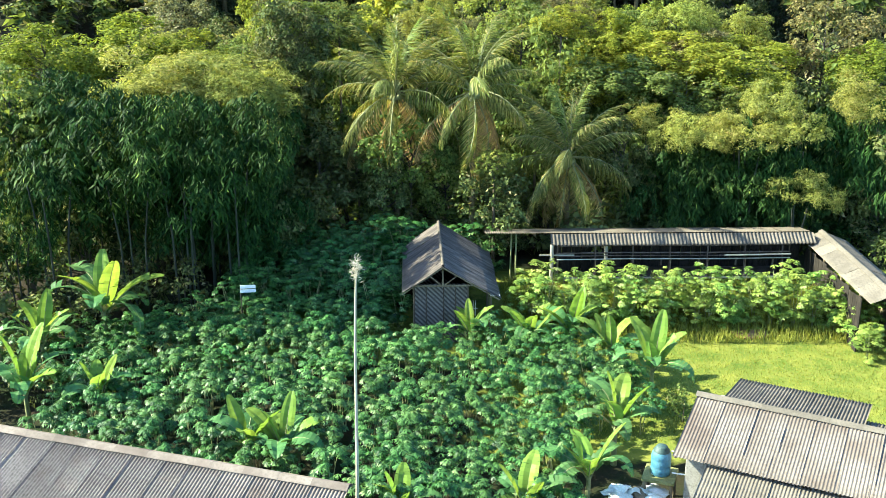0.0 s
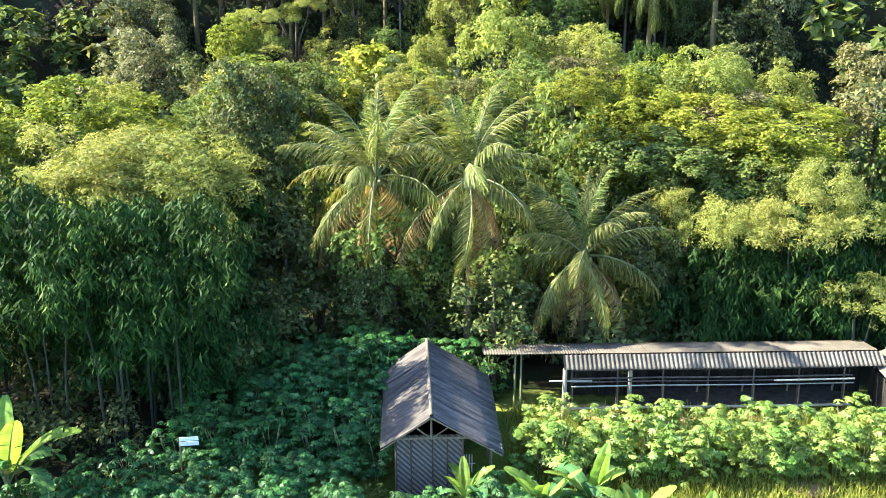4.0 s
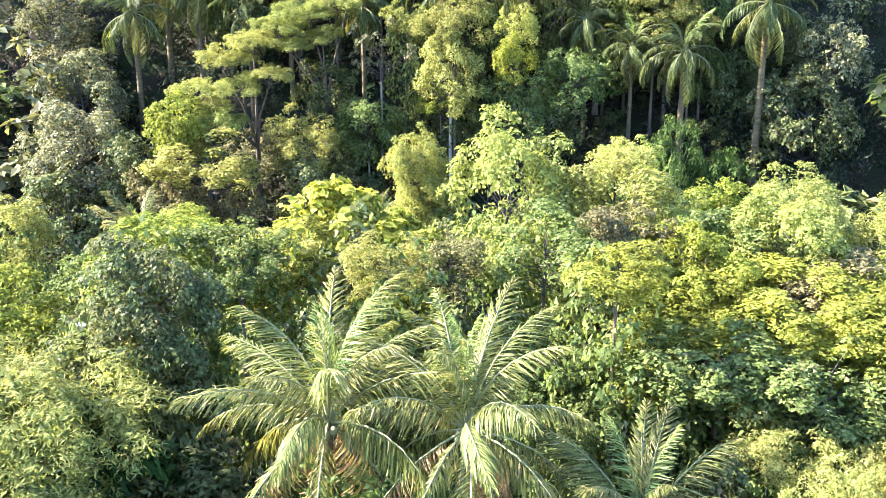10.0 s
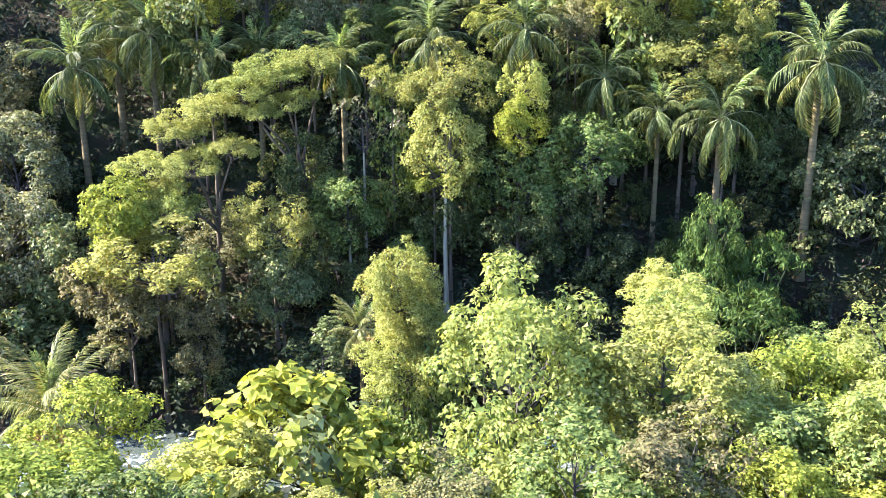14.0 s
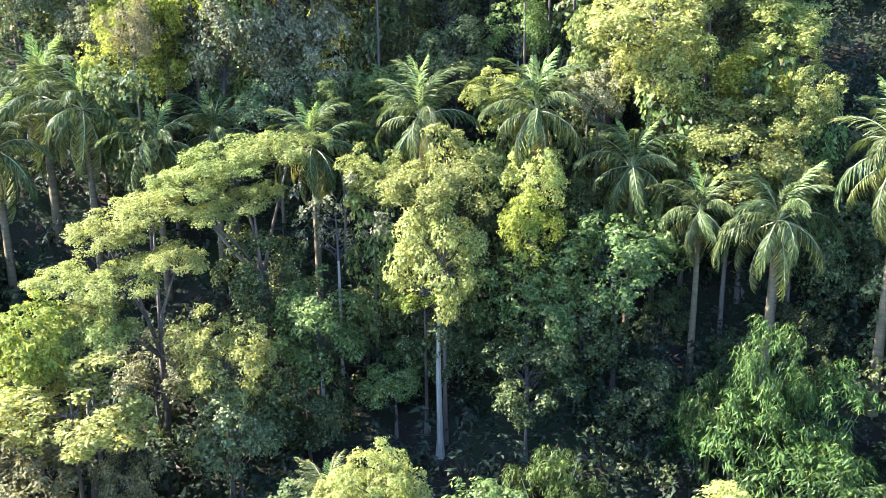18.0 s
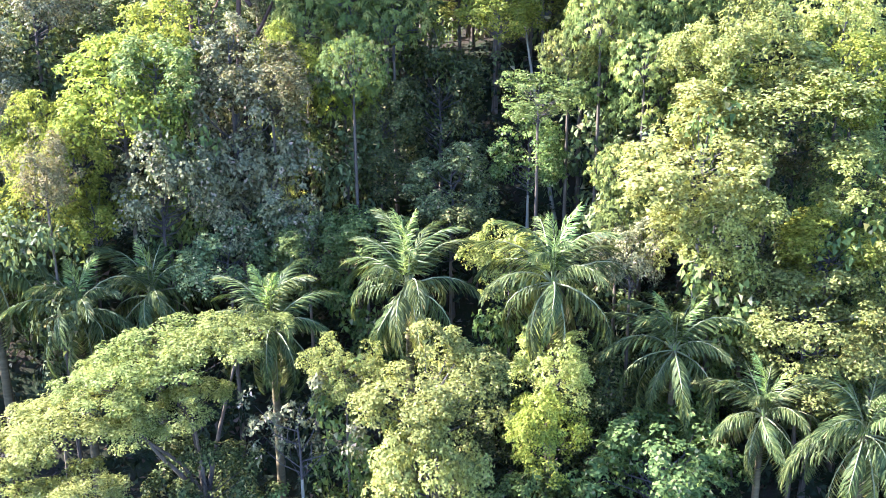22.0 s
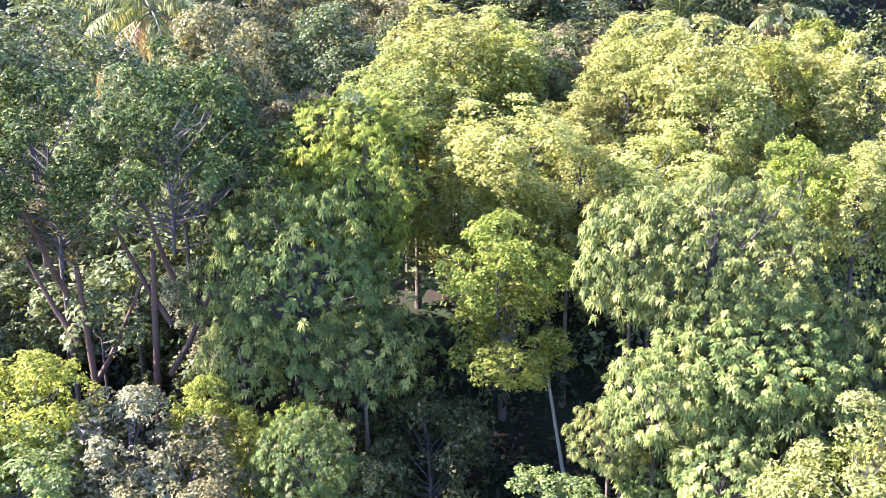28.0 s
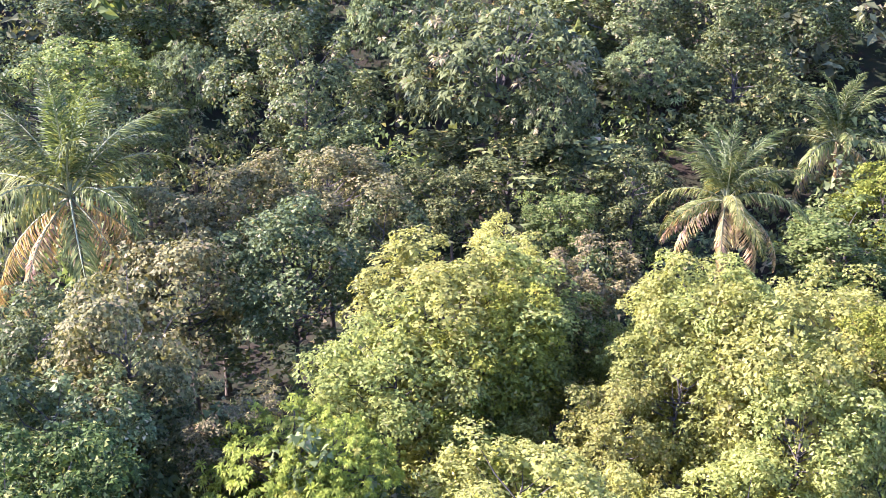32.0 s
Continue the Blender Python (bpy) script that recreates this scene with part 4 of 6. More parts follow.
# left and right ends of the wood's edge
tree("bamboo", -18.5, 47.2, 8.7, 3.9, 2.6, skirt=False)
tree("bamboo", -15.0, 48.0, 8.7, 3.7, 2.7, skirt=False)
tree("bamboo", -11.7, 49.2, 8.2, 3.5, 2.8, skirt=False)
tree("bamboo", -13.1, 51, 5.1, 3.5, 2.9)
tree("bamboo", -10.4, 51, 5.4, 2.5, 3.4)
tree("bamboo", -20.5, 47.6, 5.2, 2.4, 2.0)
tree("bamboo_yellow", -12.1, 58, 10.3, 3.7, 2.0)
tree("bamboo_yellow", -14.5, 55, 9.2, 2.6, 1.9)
tree("lime", -22.7, 60, 11.2, 3.1, 2.1)
tree("lime", -18.7, 63, 11.2, 3.3, 2.2)
tree("green", -20.9, 50, 10.2, 2.1, 2.1)
tree("bamboo", -18.3, 52, 10.1, 2.8, 1.8)
tree("lime", 18.1, 64, 10.3, 4.1, 2.0)
tree("brown", 24.2, 67, 11.3, 3.1, 3.1)
tree("lime", 12.6, 64, 10.7, 4.1, 2.0)
tree("bamboo_yellow", 23.9, 58, 9.3, 2.0, 1.7)
tree("lime", 26.1, 64, 10.0, 2.6, 1.9)
tree("bamboo_yellow", 16.2, 56, 7.8, 2.0, 1.5)
tree("bamboo_yellow", 19.3, 56, 7.8, 1.7, 1.5)
tree("bamboo_yellow", 14.0, 57, 7.6, 1.7, 1.5)
tree("bamboo_yellow", 18.8, 53.3, 5.2, 1.6, 1.4, skirt=False)
tree("bamboo", 22.4, 58, 5.4, 3.5, 3.1)
tree("bamboo", 15.1, 58, 4.8, 3.8, 2.8)
tree("dark", 24.7, 57, 4.7, 2.8, 3.4)
# sunlit trees above the stream
tree("bamboo_yellow", -13.5, 58, 10.0, 2.7, 2.3)
tree("bamboo_yellow", -10.6, 57, 9.6, 2.3, 1.8)
tree("dark", -9.1, 61, 11.4, 2.2, 2.9)
tree("lime", -15.2, 64, 10.8, 2.2, 1.7)
tree("yellow", -21.2, 80, 9.2, 2.0, 1.7)
tree("green", -13.4, 70, 10.1, 1.9, 1.7)
tree("lime", -6.4, 66, 11.1, 2.0, 1.8)
tree("yellow", 7.0, 66, 10.0, 2.3, 1.5)
tree("lime", 10.0, 65, 10.6, 2.7, 1.7)
tree("yellow", 9.2, 68, 11.3, 3.2, 1.8)
tree("lime", 12.3, 63, 10.1, 2.9, 1.4)
tree("lime", 15.9, 62, 9.9, 2.8, 1.9)
tree("brown", 16.3, 66, 10.9, 2.8, 1.5)
tree("yellow", 16.3, 70, 12.0, 2.2, 1.9)
tree("yellow", 19.6, 69, 11.5, 1.9, 1.9)
tree("green", 10.5, 61, 9.9, 2.9, 1.8)
tree("green", 14.0, 60, 9.0, 2.7, 1.8)
tree("lime", 8.4, 62, 9.5, 2.1, 1.6)
tree("green", 4.7, 62, 9.3, 1.6, 1.4)
tree("lime", -1.2, 65, 10.4, 1.7, 1.5)
tree("green", 16.6, 60, 8.5, 1.8, 1.8)
tree("green", 5.5, 61, 8.1, 1.6, 1.6)
# sunlit trees above the stream, nearer the water
tree("yellow", 3.8, 71, 13.1, 2.9, 3.5)
tree("yellow", -0.3, 84, 9.8, 1.7, 3.8)
tree("big_leaf", -2.7, 68, 12.5, 2.7, 2.4)
tree("big_leaf", -0.4, 68, 12.0, 1.6, 1.5)
tree("yellow", 8.4, 71, 13.0, 2.7, 2.3)
tree("yellow", 9.8, 76, 13.3, 1.4, 1.3)
tree("lime", 14.3, 74, 10.8, 2.3, 2.3)
tree("yellow", 17.8, 76, 11.4, 2.2, 1.9)
tree("yellow", 14.6, 67, 12.0, 2.3, 2.3)
tree("lime", -10.4, 73, 10.6, 2.0, 1.7)
tree("yellow", -5.1, 67, 11.8, 2.1, 1.5)
tree("lime", -9.2, 64, 12.7, 2.6, 1.7)
tree("green", -6.2, 63, 12.9, 1.8, 1.5)
tree("brown", 1.2, 66, 11.9, 1.7, 1.4)
tree("green", 4.9, 66, 12.2, 2.2, 1.8)
tree("brown", 8.0, 66, 12.6, 2.0, 1.8)
tree("lime", 10.4, 65, 11.9, 2.1, 1.8)
tree("yellow", -1.0, 63, 13.0, 1.5, 1.1)
tree("lime", 6.8, 61, 13.3, 1.8, 1.0)
tree("yellow", 11.2, 73, 11.3, 1.8, 2.0)
tree("green", 12.8, 68, 11.5, 2.2, 2.0)
# ends of the far bank
tree("grey", -25.7, 103, 7.4, 4.4, 4.4)
tree("grey", -26.7, 109, 10.5, 3.8, 4.2)
tree("dark", -25.0, 99, 4.2, 3.4, 3.4)
tree("dark", -21.1, 102, 6.5, 3.1, 3.9)
tree("grey", -30.1, 115, 14.2, 3.6, 5.0)
tree("dark", 28.2, 104, 9.3, 3.6, 4.5)
tree("grey", 30.8, 108, 13.4, 3.3, 4.2)
tree("dark", 23.3, 108, 11.5, 2.5, 3.3)
# steep far bank, lower trees
spreading_tree(-7.6, 106.2, 11.5, ((-5.8, 107.0, 18.2, 2.4, 1.1), (-8.4, 106.4, 17.6, 2.7, 1.2), (-10.6, 105.6, 16.7, 2.4, 1.1), (-7.4, 105.2, 16.0, 1.8, 0.9), (-9.4, 104.8, 15.4, 1.6, 0.8)))
spreading_tree(-12.6, 104.0, 8.5, ((-12.4, 104.8, 15.7, 2.4, 1.1), (-14.6, 104.2, 14.5, 2.3, 1.1), (-11.0, 102.6, 13.6, 1.9, 0.9), (-13.2, 102.4, 12.8, 2.1, 1.0), (-16.4, 102.6, 12.6, 2.1, 1.0), (-14.9, 101.6, 11.6, 1.6, 0.8)))
spreading_tree(-15.6, 100.6, 5.5, ((-15.1, 101, 10.4, 1.9, 1.0), (-17.3, 100.2, 10.0, 1.9, 1.0), (-16.0, 99.8, 8.9, 1.5, 0.8)))
tree("lime", -17.2, 99, 10.9, 2.1, 2.3, skirt=False)
tree("albizia", -15.1, 101, 10.4, 2.3, 1.7)
tree("yellow", -14.7, 97, 8.4, 3.2, 2.1, skirt=False)
tree("yellow", -8.6, 101, 9.1, 2.2, 2.4, skirt=False)
tree("grey", -12.9, 104, 7.6, 2.3, 2.2, skirt=False)
tree("brown", -12.4, 97, 4.2, 1.6, 3.0)
tree("brown", -16.4, 97, 5.1, 2.4, 2.3, skirt=False)
tree("brown", -18.2, 98, 6.8, 2.1, 2.3, skirt=False)
tree("olive", 2.2, 103.5, 17.3, 2.3, 2.1, skirt=False)
tree("olive", 1.9, 103, 13.5, 2.4, 3.2, pale=True, thick=1.4, skirt=False)
tree("lime", 1.2, 104, 11.3, 1.8, 1.3, skirt=False)
tree("yellow", -1.4, 106, 16.9, 1.5, 1.6)
tree("sparse", -3.2, 105, 15.2, 2.1, 2.7, pale=True)
tree("yellow", 7.0, 107, 16.8, 1.7, 1.8, skirt=False)
tree("lime", 6.7, 106, 14.3, 1.7, 2.0, skirt=False)
tree("green", 11.1, 105, 12.8, 3.1, 2.9, skirt=False)
# deep-leaved trees from here darken the bank in place of shade
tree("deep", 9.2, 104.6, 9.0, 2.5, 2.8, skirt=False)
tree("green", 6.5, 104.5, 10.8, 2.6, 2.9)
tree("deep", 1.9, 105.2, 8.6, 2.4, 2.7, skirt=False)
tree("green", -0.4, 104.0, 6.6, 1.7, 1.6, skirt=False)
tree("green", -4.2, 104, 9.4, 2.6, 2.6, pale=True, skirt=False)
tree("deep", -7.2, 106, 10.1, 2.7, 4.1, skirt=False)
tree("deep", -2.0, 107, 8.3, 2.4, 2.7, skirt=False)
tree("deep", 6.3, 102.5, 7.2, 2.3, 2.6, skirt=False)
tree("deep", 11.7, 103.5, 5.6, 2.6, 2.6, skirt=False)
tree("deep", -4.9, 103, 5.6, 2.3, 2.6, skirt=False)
tree("dark", -8.2, 101, 5.6, 2.6, 3.2, skirt=False)
tree("bamboo_green", 17.9, 101, 8.5, 2.1, 2.6)
tree("bamboo_green", 16.7, 100, 5.7, 2.8, 2.8)
tree("bamboo_green", 21.1, 101, 5.9, 2.9, 2.8)
tree("bamboo_green", 7.0, 98, 3.6, 2.3, 2.4)
tree("bamboo_green", 19.1, 97, 3.8, 3.6, 3.0)
tree("bamboo_green", 15.1, 101, 6.6, 1.6, 2.1)
tree("green", 22.6, 95, 3.0, 2.3, 1.9, skirt=False)
tree("yellow", -0.1, 85, 10.8, 1.7, 2.0, skirt=False)
tree("yellow", 0.9, 84, 9.5, 1.3, 1.2)
tree("yellow", 10.5, 81, 12.0, 1.8, 1.4, skirt=False)
tree("dark", -5.2, 95, 3.4, 2.3, 1.9, skirt=False)
tree("green", 4.0, 96, 3.0, 2.4, 2.0, skirt=False)
# steep far bank, upper trees
# deep-leaved ones among them put the gaps' shade into leaf colour
tree("lime", -12.1, 116, 26.2, 3.1, 2.8, skirt=False)
tree("grey", -10.2, 114, 23.0, 2.5, 3.1, skirt=False)
tree("lime", -16.0, 115, 23.1, 2.1, 3.6)
tree("lime", -13.5, 114, 22.8, 1.8, 3.3, skirt=False)
tree("grey", -7.1, 117, 24.4, 3.1, 3.8, skirt=False)
tree("grey", -5.3, 115, 21.3, 2.4, 2.7)
tree("rosette", -2.1, 119, 26.3, 2.2, 2.6)
tree("green", -3.5, 113, 19.6, 1.8, 1.6, skirt=False)
tree("green", -0.9, 114, 20.1, 2.1, 1.7)
tree("dark", 3.1, 117, 21.9, 2.3, 2.1, skirt=False)
tree("deep", 3.0, 115, 20.1, 2.1, 1.7, skirt=False)
tree("green", 6.8, 117, 23.1, 2.0, 2.1, pale=True)
tree("dark", -7.1, 113, 19.3, 2.3, 2.0, skirt=False)
tree("deep", -0.4, 119, 23.6, 2.2, 3.2, skirt=False)
tree("deep", 2.6, 121, 25.1, 2.6, 2.9, skirt=False)
tree("mango", 10.6, 118, 26.9, 2.5, 2.4)
tree("mango", 12.2, 116, 26.0, 2.4, 2.0)
tree("mango", 10.3, 112, 22.7, 1.7, 2.5)
tree("grey", 10.6, 110, 20.2, 1.7, 1.8, skirt=False)
tree("olive", 13.4, 110, 24.4, 3.4, 2.6, pale=True, thick=1.2, skirt=False)
tree("yellow", 13.8, 109, 22.0, 2.4, 2.4)
tree("olive", 16.8, 112, 26.3, 3.5, 2.4, skirt=False)
tree("lime", 20.1, 112, 27.2, 2.5, 2.1, skirt=False)
tree("yellow", 20.2, 110, 23.8, 2.4, 1.8)
tree("olive", 17.2, 107, 18.2, 2.9, 2.3, skirt=False)
tree("olive", 19.7, 106, 17.0, 1.6, 1.7, skirt=False)
tree("yellow", 21.1, 108, 20.4, 1.9, 2.1)
tree("lime", 18.6, 109, 21.2, 2.4, 1.8, skirt=False)
tree("deep", 15.6, 110, 19.1, 1.7, 1.9, skirt=False)
tree("yellow", 5.5, 111, 19.7, 1.7, 1.9)
tree("lime", 15.5, 114, 27.6, 2.0, 1.6, skirt=False)
tree("grey", -18.4, 117, 25.1, 1.8, 3.1, skirt=False)
# trees over the brow
tree("evergreen", -10.7, 122.5, 35.6, 3.9, 3.8, thick=1.2, skirt=False, lean=1.0)
tree("evergreen", -6.7, 123.0, 36.2, 3.8, 4.0, thick=1.2, skirt=False, lean=-1.6)
tree("brown", -11.5, 124.5, 33.7, 2.2, 1.9, skirt=False)
tree("dark", -13.8, 129, 38.4, 3.8, 3.1, skirt=False)
tree("brown", -6.3, 132, 38.4, 2.5, 2.7)
tree("mango", -2.1, 123, 31.5, 4.5, 4.5, skirt=False)
tree("rosette", -0.3, 126.3, 33.5, 3.5, 3.6, skirt=False)
tree("rosette", -0.9, 129.5, 35.4, 3.5, 2.4)
tree("mango", 0.3, 121, 29.4, 2.7, 2.3, skirt=False)
tree("mango", -4.1, 121, 29.3, 2.1, 2.0, skirt=False)
tree("lime", 5.3, 121.5, 31.0, 2.3, 3.3, pale=True, thick=0.8, skirt=False, lean=3.4)
tree("mango_pale", 12.3, 120, 33.1, 4.3, 3.6, skirt=False)
tree("mango", 13.2, 118, 30.5, 4.0, 2.8, skirt=False)
tree("mango_pale", 9.6, 119.6, 33.3, 2.5, 2.9, skirt=False)
tree("mango", 16.7, 118, 30.4, 2.3, 2.6, skirt=False)
tree("mango_pale", 11.7, 114.5, 28.0, 2.1, 1.7, skirt=False)
tree("mango_pale", 8.6, 117, 28.0, 1.7, 1.6, skirt=False)
tree("mango", 14.3, 116.4, 28.5, 2.7, 2.4, skirt=False)
tree("mango", 10.0, 116.6, 29.7, 2.3, 2.2, skirt=False)
tree("mango_pale", 12.4, 117.0, 29.6, 2.6, 2.4, skirt=False)
tree("yellow", 4.7, 137, 36.5, 3.6, 3.0)
tree("yellow", 1.6, 136, 34.7, 2.7, 1.7)
tree("yellow", 5.8, 127.5, 35.4, 2.7, 2.0)
tree("yellow", 13.5, 136, 36.8, 2.7, 2.7)
tree("yellow", 15.8, 133, 35.9, 3.1, 3.5)
tree("yellow", 20.2, 135, 36.1, 2.7, 2.6)
tree("yellow", 23.1, 134, 35.9, 2.6, 2.6)
tree("yellow", 8.5, 128, 33.0, 2.1, 2.9)
tree("yellow", 12.1, 128, 33.9, 2.6, 2.0)
tree("yellow", 20.2, 127, 33.3, 2.3, 2.3)
tree("brown", 9.4, 141, 35.2, 2.3, 1.8)
tree("lime", 17.4, 126, 34.1, 1.7, 1.9)
tree("lime", -10.5, 118, 28.9, 2.0, 1.9)
tree("grey", -7.2, 117, 27.9, 2.3, 2.3, skirt=False)
tree("brown", -5.2, 116, 26.9, 2.1, 1.8, skirt=False)
tree("rosette_green", -1.5, 117, 27.3, 2.1, 2.1, skirt=False)
tree("green", -10.2, 115, 27.7, 2.2, 2.0)
tree("green", 7.0, 115, 26.2, 1.8, 1.3, skirt=False)
tree("lime", -5.1, 119, 27.9, 1.3, 1.5)
tree("olive", 14.9, 112, 29.0, 2.2, 2.2)
tree("yellow", 6.1, 129, 32.2, 1.9, 1.8)
tree("dark", -14.8, 128, 27.9, 2.4, 2.4)
tree("dark", -12.0, 130, 27.1, 2.5, 2.2)
tree("grey", -5.9, 126, 29.0, 1.8, 2.6)
# wood on top of the hill
tree("brown", -7.1, 150, 37.5, 3.2, 2.9)
tree("brown", -1.8, 152, 37.8, 3.7, 2.7)
tree("brown", -7.5, 145, 35.4, 3.5, 3.3)
tree("dark", -2.9, 146, 35.5, 3.9, 3.7)
tree("dark", 1.1, 149, 36.3, 2.3, 2.6)
tree("yellow", 3.7, 137, 37.4, 3.4, 2.7)
tree("yellow", 2.1, 134, 36.0, 2.7, 2.3)
tree("lime", 5.7, 136, 36.5, 2.4, 2.4)
tree("yellow", 6.5, 142, 37.6, 1.8, 1.7)
tree("brown", 9.6, 142, 36.8, 2.0, 1.7)
tree("green", 8.1, 139, 35.1, 1.9, 2.7)
tree("lime", 4.8, 134, 34.0, 1.7, 1.7)
tree("yellow", 13.4, 137, 37.3, 2.5, 2.2)
tree("yellow", 11.8, 134, 35.6, 2.3, 2.3)
tree("yellow", 18.5, 138, 36.3, 2.6, 2.3)
tree("yellow", 15.1, 131, 35.7, 2.5, 2.4)
tree("lime", 18.4, 134, 36.4, 1.9, 2.1)
tree("yellow", 10.8, 139, 34.6, 1.4, 1.6)
tree("yellow", 7.7, 135, 33.4, 2.0, 1.7)
tree("yellow", 9.7, 133, 34.6, 2.1, 2.1)
tree("brown", -5.7, 132, 36.1, 2.0, 1.8)
tree("brown", -2.5, 131, 35.8, 1.7, 1.5)
tree("dark", -7.7, 129, 37.0, 2.3, 2.2)
tree("rosette", 0.5, 128.5, 36.3, 2.1, 1.5)
tree("dark", -12.5, 140, 35.5, 2.4, 2.4)
# far trees take darker leaf colours in place of shade and haze
tree("mango_dark", -13.0, 172, 40.1, 3.3, 3.0)
tree("dark", -4.3, 166, 40.3, 4.5, 4.6)
tree("mango_dark", 7.7, 168, 41.3, 7.8, 5.2)
tree("mango_dark", 10.8, 163, 39.7, 3.1, 2.8)
tree("mango_dark", 18.3, 172, 40.5, 3.7, 2.7)
tree("deep", 4.5, 157, 35.6, 2.7, 2.3, skirt=False)
tree("green", 10.4, 156, 35.2, 2.0, 1.7)
tree("deep", 14.9, 159, 35.9, 2.8, 2.3)
tree("green", 27.2, 158, 32.6, 3.9, 2.3)
tree("lime", 30.8, 162, 33.4, 3.0, 2.9)
tree("dark", -23.5, 182, 42.4, 5.5, 4.1)
tree("deep", -17.1, 186, 43.1, 4.3, 3.2)
tree("dark", -9.2, 186, 41.7, 5.8, 4.3)
tree("mango_dark", 0.8, 184, 42.7, 5.2, 4.2)
tree("dark", 19.3, 184, 42.5, 5.2, 4.2)
tree("dark", 26.7, 182, 41.8, 5.1, 4.7)
tree("deep", 24.1, 172, 39.3, 4.2, 3.7)
tree("dark", 33.2, 186, 42.1, 4.9, 4.3)
tree("dark", -22.6, 170, 39.5, 3.6, 3.6)
tree("green", -17.8, 166, 41.9, 3.4, 2.5)
tree("deep", 8.0, 162, 36.5, 4.0, 2.4, skirt=False)
tree("deep", -1.2, 160, 37.1, 3.2, 2.7, skirt=False)
tree("dark", -14.4, 165, 38.5, 3.0, 2.9)
# ends of the upper bank
tree("dark", -21.4, 128.5, 29.0, 2.6, 2.6)
tree("grey", -24.6, 131, 30.0, 3.0, 2.8)
tree("dark", -17.6, 131, 30.0, 2.6, 2.4)
tree("grey", -20.0, 135, 32.0, 2.8, 2.6)
tree("grey", -20.6, 120.5, 27.0, 2.8, 3.4)
tree("dark", -23.4, 119, 25.0, 2.8, 3.2)
tree("grey", -18.6, 124, 30.5, 2.4, 2.8)
tree("dark", -25.2, 123, 28.5, 3.2, 3.4)
tree("yellow", 21.0, 116, 28.9, 2.4, 2.6)
tree("brown", 18.6, 114, 23.6, 1.6, 1.7)
tree("brown", -14.6, 112, 23.7, 1.5, 1.9)
# low growth between the trunks, dark leaves filling what is only shaded gap
tree("shrub_dark", -9.9, 128, 29.1, 2.2, 1.6)
tree("shrub_dark", -13.0, 128, 29.4, 2.2, 1.6)
tree("shrub_dark", -9.8, 123, 29.4, 1.7, 1.4)
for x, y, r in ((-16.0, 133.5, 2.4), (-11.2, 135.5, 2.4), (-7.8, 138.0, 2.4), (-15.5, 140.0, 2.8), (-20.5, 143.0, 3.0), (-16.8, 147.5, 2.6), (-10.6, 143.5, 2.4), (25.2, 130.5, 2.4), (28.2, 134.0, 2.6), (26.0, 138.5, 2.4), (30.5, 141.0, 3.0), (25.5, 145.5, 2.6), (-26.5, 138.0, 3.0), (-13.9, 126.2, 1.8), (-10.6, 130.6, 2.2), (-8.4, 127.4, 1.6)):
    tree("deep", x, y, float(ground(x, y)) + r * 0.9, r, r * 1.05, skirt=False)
# deep-leaved trees added to darken and shade the bank behind the palms
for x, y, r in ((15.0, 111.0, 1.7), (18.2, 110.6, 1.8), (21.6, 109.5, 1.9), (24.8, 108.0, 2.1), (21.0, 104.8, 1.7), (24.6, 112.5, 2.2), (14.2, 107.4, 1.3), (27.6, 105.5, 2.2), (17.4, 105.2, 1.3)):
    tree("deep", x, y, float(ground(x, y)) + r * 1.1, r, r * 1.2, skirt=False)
# taller ones added as a dark backdrop that also blocks the sun
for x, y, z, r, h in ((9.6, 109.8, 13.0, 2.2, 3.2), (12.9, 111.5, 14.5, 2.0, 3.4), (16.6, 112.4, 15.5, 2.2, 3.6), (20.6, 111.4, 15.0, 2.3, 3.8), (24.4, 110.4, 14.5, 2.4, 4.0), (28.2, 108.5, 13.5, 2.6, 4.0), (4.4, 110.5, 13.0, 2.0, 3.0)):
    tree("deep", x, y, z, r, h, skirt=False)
# bright trees on the brow
tree("rosette", -0.8, 129.5, 33.1, 3.1, 2.8)
tree("rosette", -3.2, 128.5, 32.2, 1.8, 1.6)
tree("yellow", 3.9, 132, 31.2, 2.5, 2.3)
tree("yellow", 8.1, 130.5, 31.1, 2.9, 2.2)
tree("yellow", 12.9, 130, 31.3, 3.0, 2.4)
tree("yellow", 16.7, 129.5, 31.5, 2.8, 2.4)
tree("dark", -7.1, 131, 34.0, 2.6, 3.6)
# palms: kind, place, height of the crown, size, thickness of the trunk
palm("coconut", -2.6, 57, 10.0, 1, 0.16, 0)
palm("coconut", 1.6, 56, 10.2, 1, 0.16, 1)
palm("coconut", 6.8, 55.2, 6.8, 0.95, 0.15, 2)
palm("royal", 18.8, 104, 15.1, 1, 0.24, 3)
palm("royal", 15.3, 105.5, 15.2, 0.75, 0.17, 4)
palm("royal", 12.2, 108, 17.0, 0.9, 0.18, 5)
palm("royal", 24.2, 103, 18.6, 1.1, 0.26, 6)
palm("royal", 7.1, 108.5, 19.9, 0.95, 0.2, 7)
palm("royal", 1.1, 109.8, 19.3, 0.95, 0.2, 8)
palm("royal", -4.7, 109, 17.9, 0.85, 0.2, 9)
palm("royal", -10.8, 113, 17.9, 0.85, 0.2, 10)
palm("royal", -13.9, 112, 17.4, 0.9, 0.2, 11)
palm("royal", -18.0, 113, 19.4, 1, 0.22, 12)
palm("royal", -21.0, 115, 19.8, 1.1, 0.26, 13)
palm("royal", -22.9, 112, 17.3, 1, 0.24, 14)
palm("royal", -16.6, 116, 18.2, 0.9, 0.2, 15)
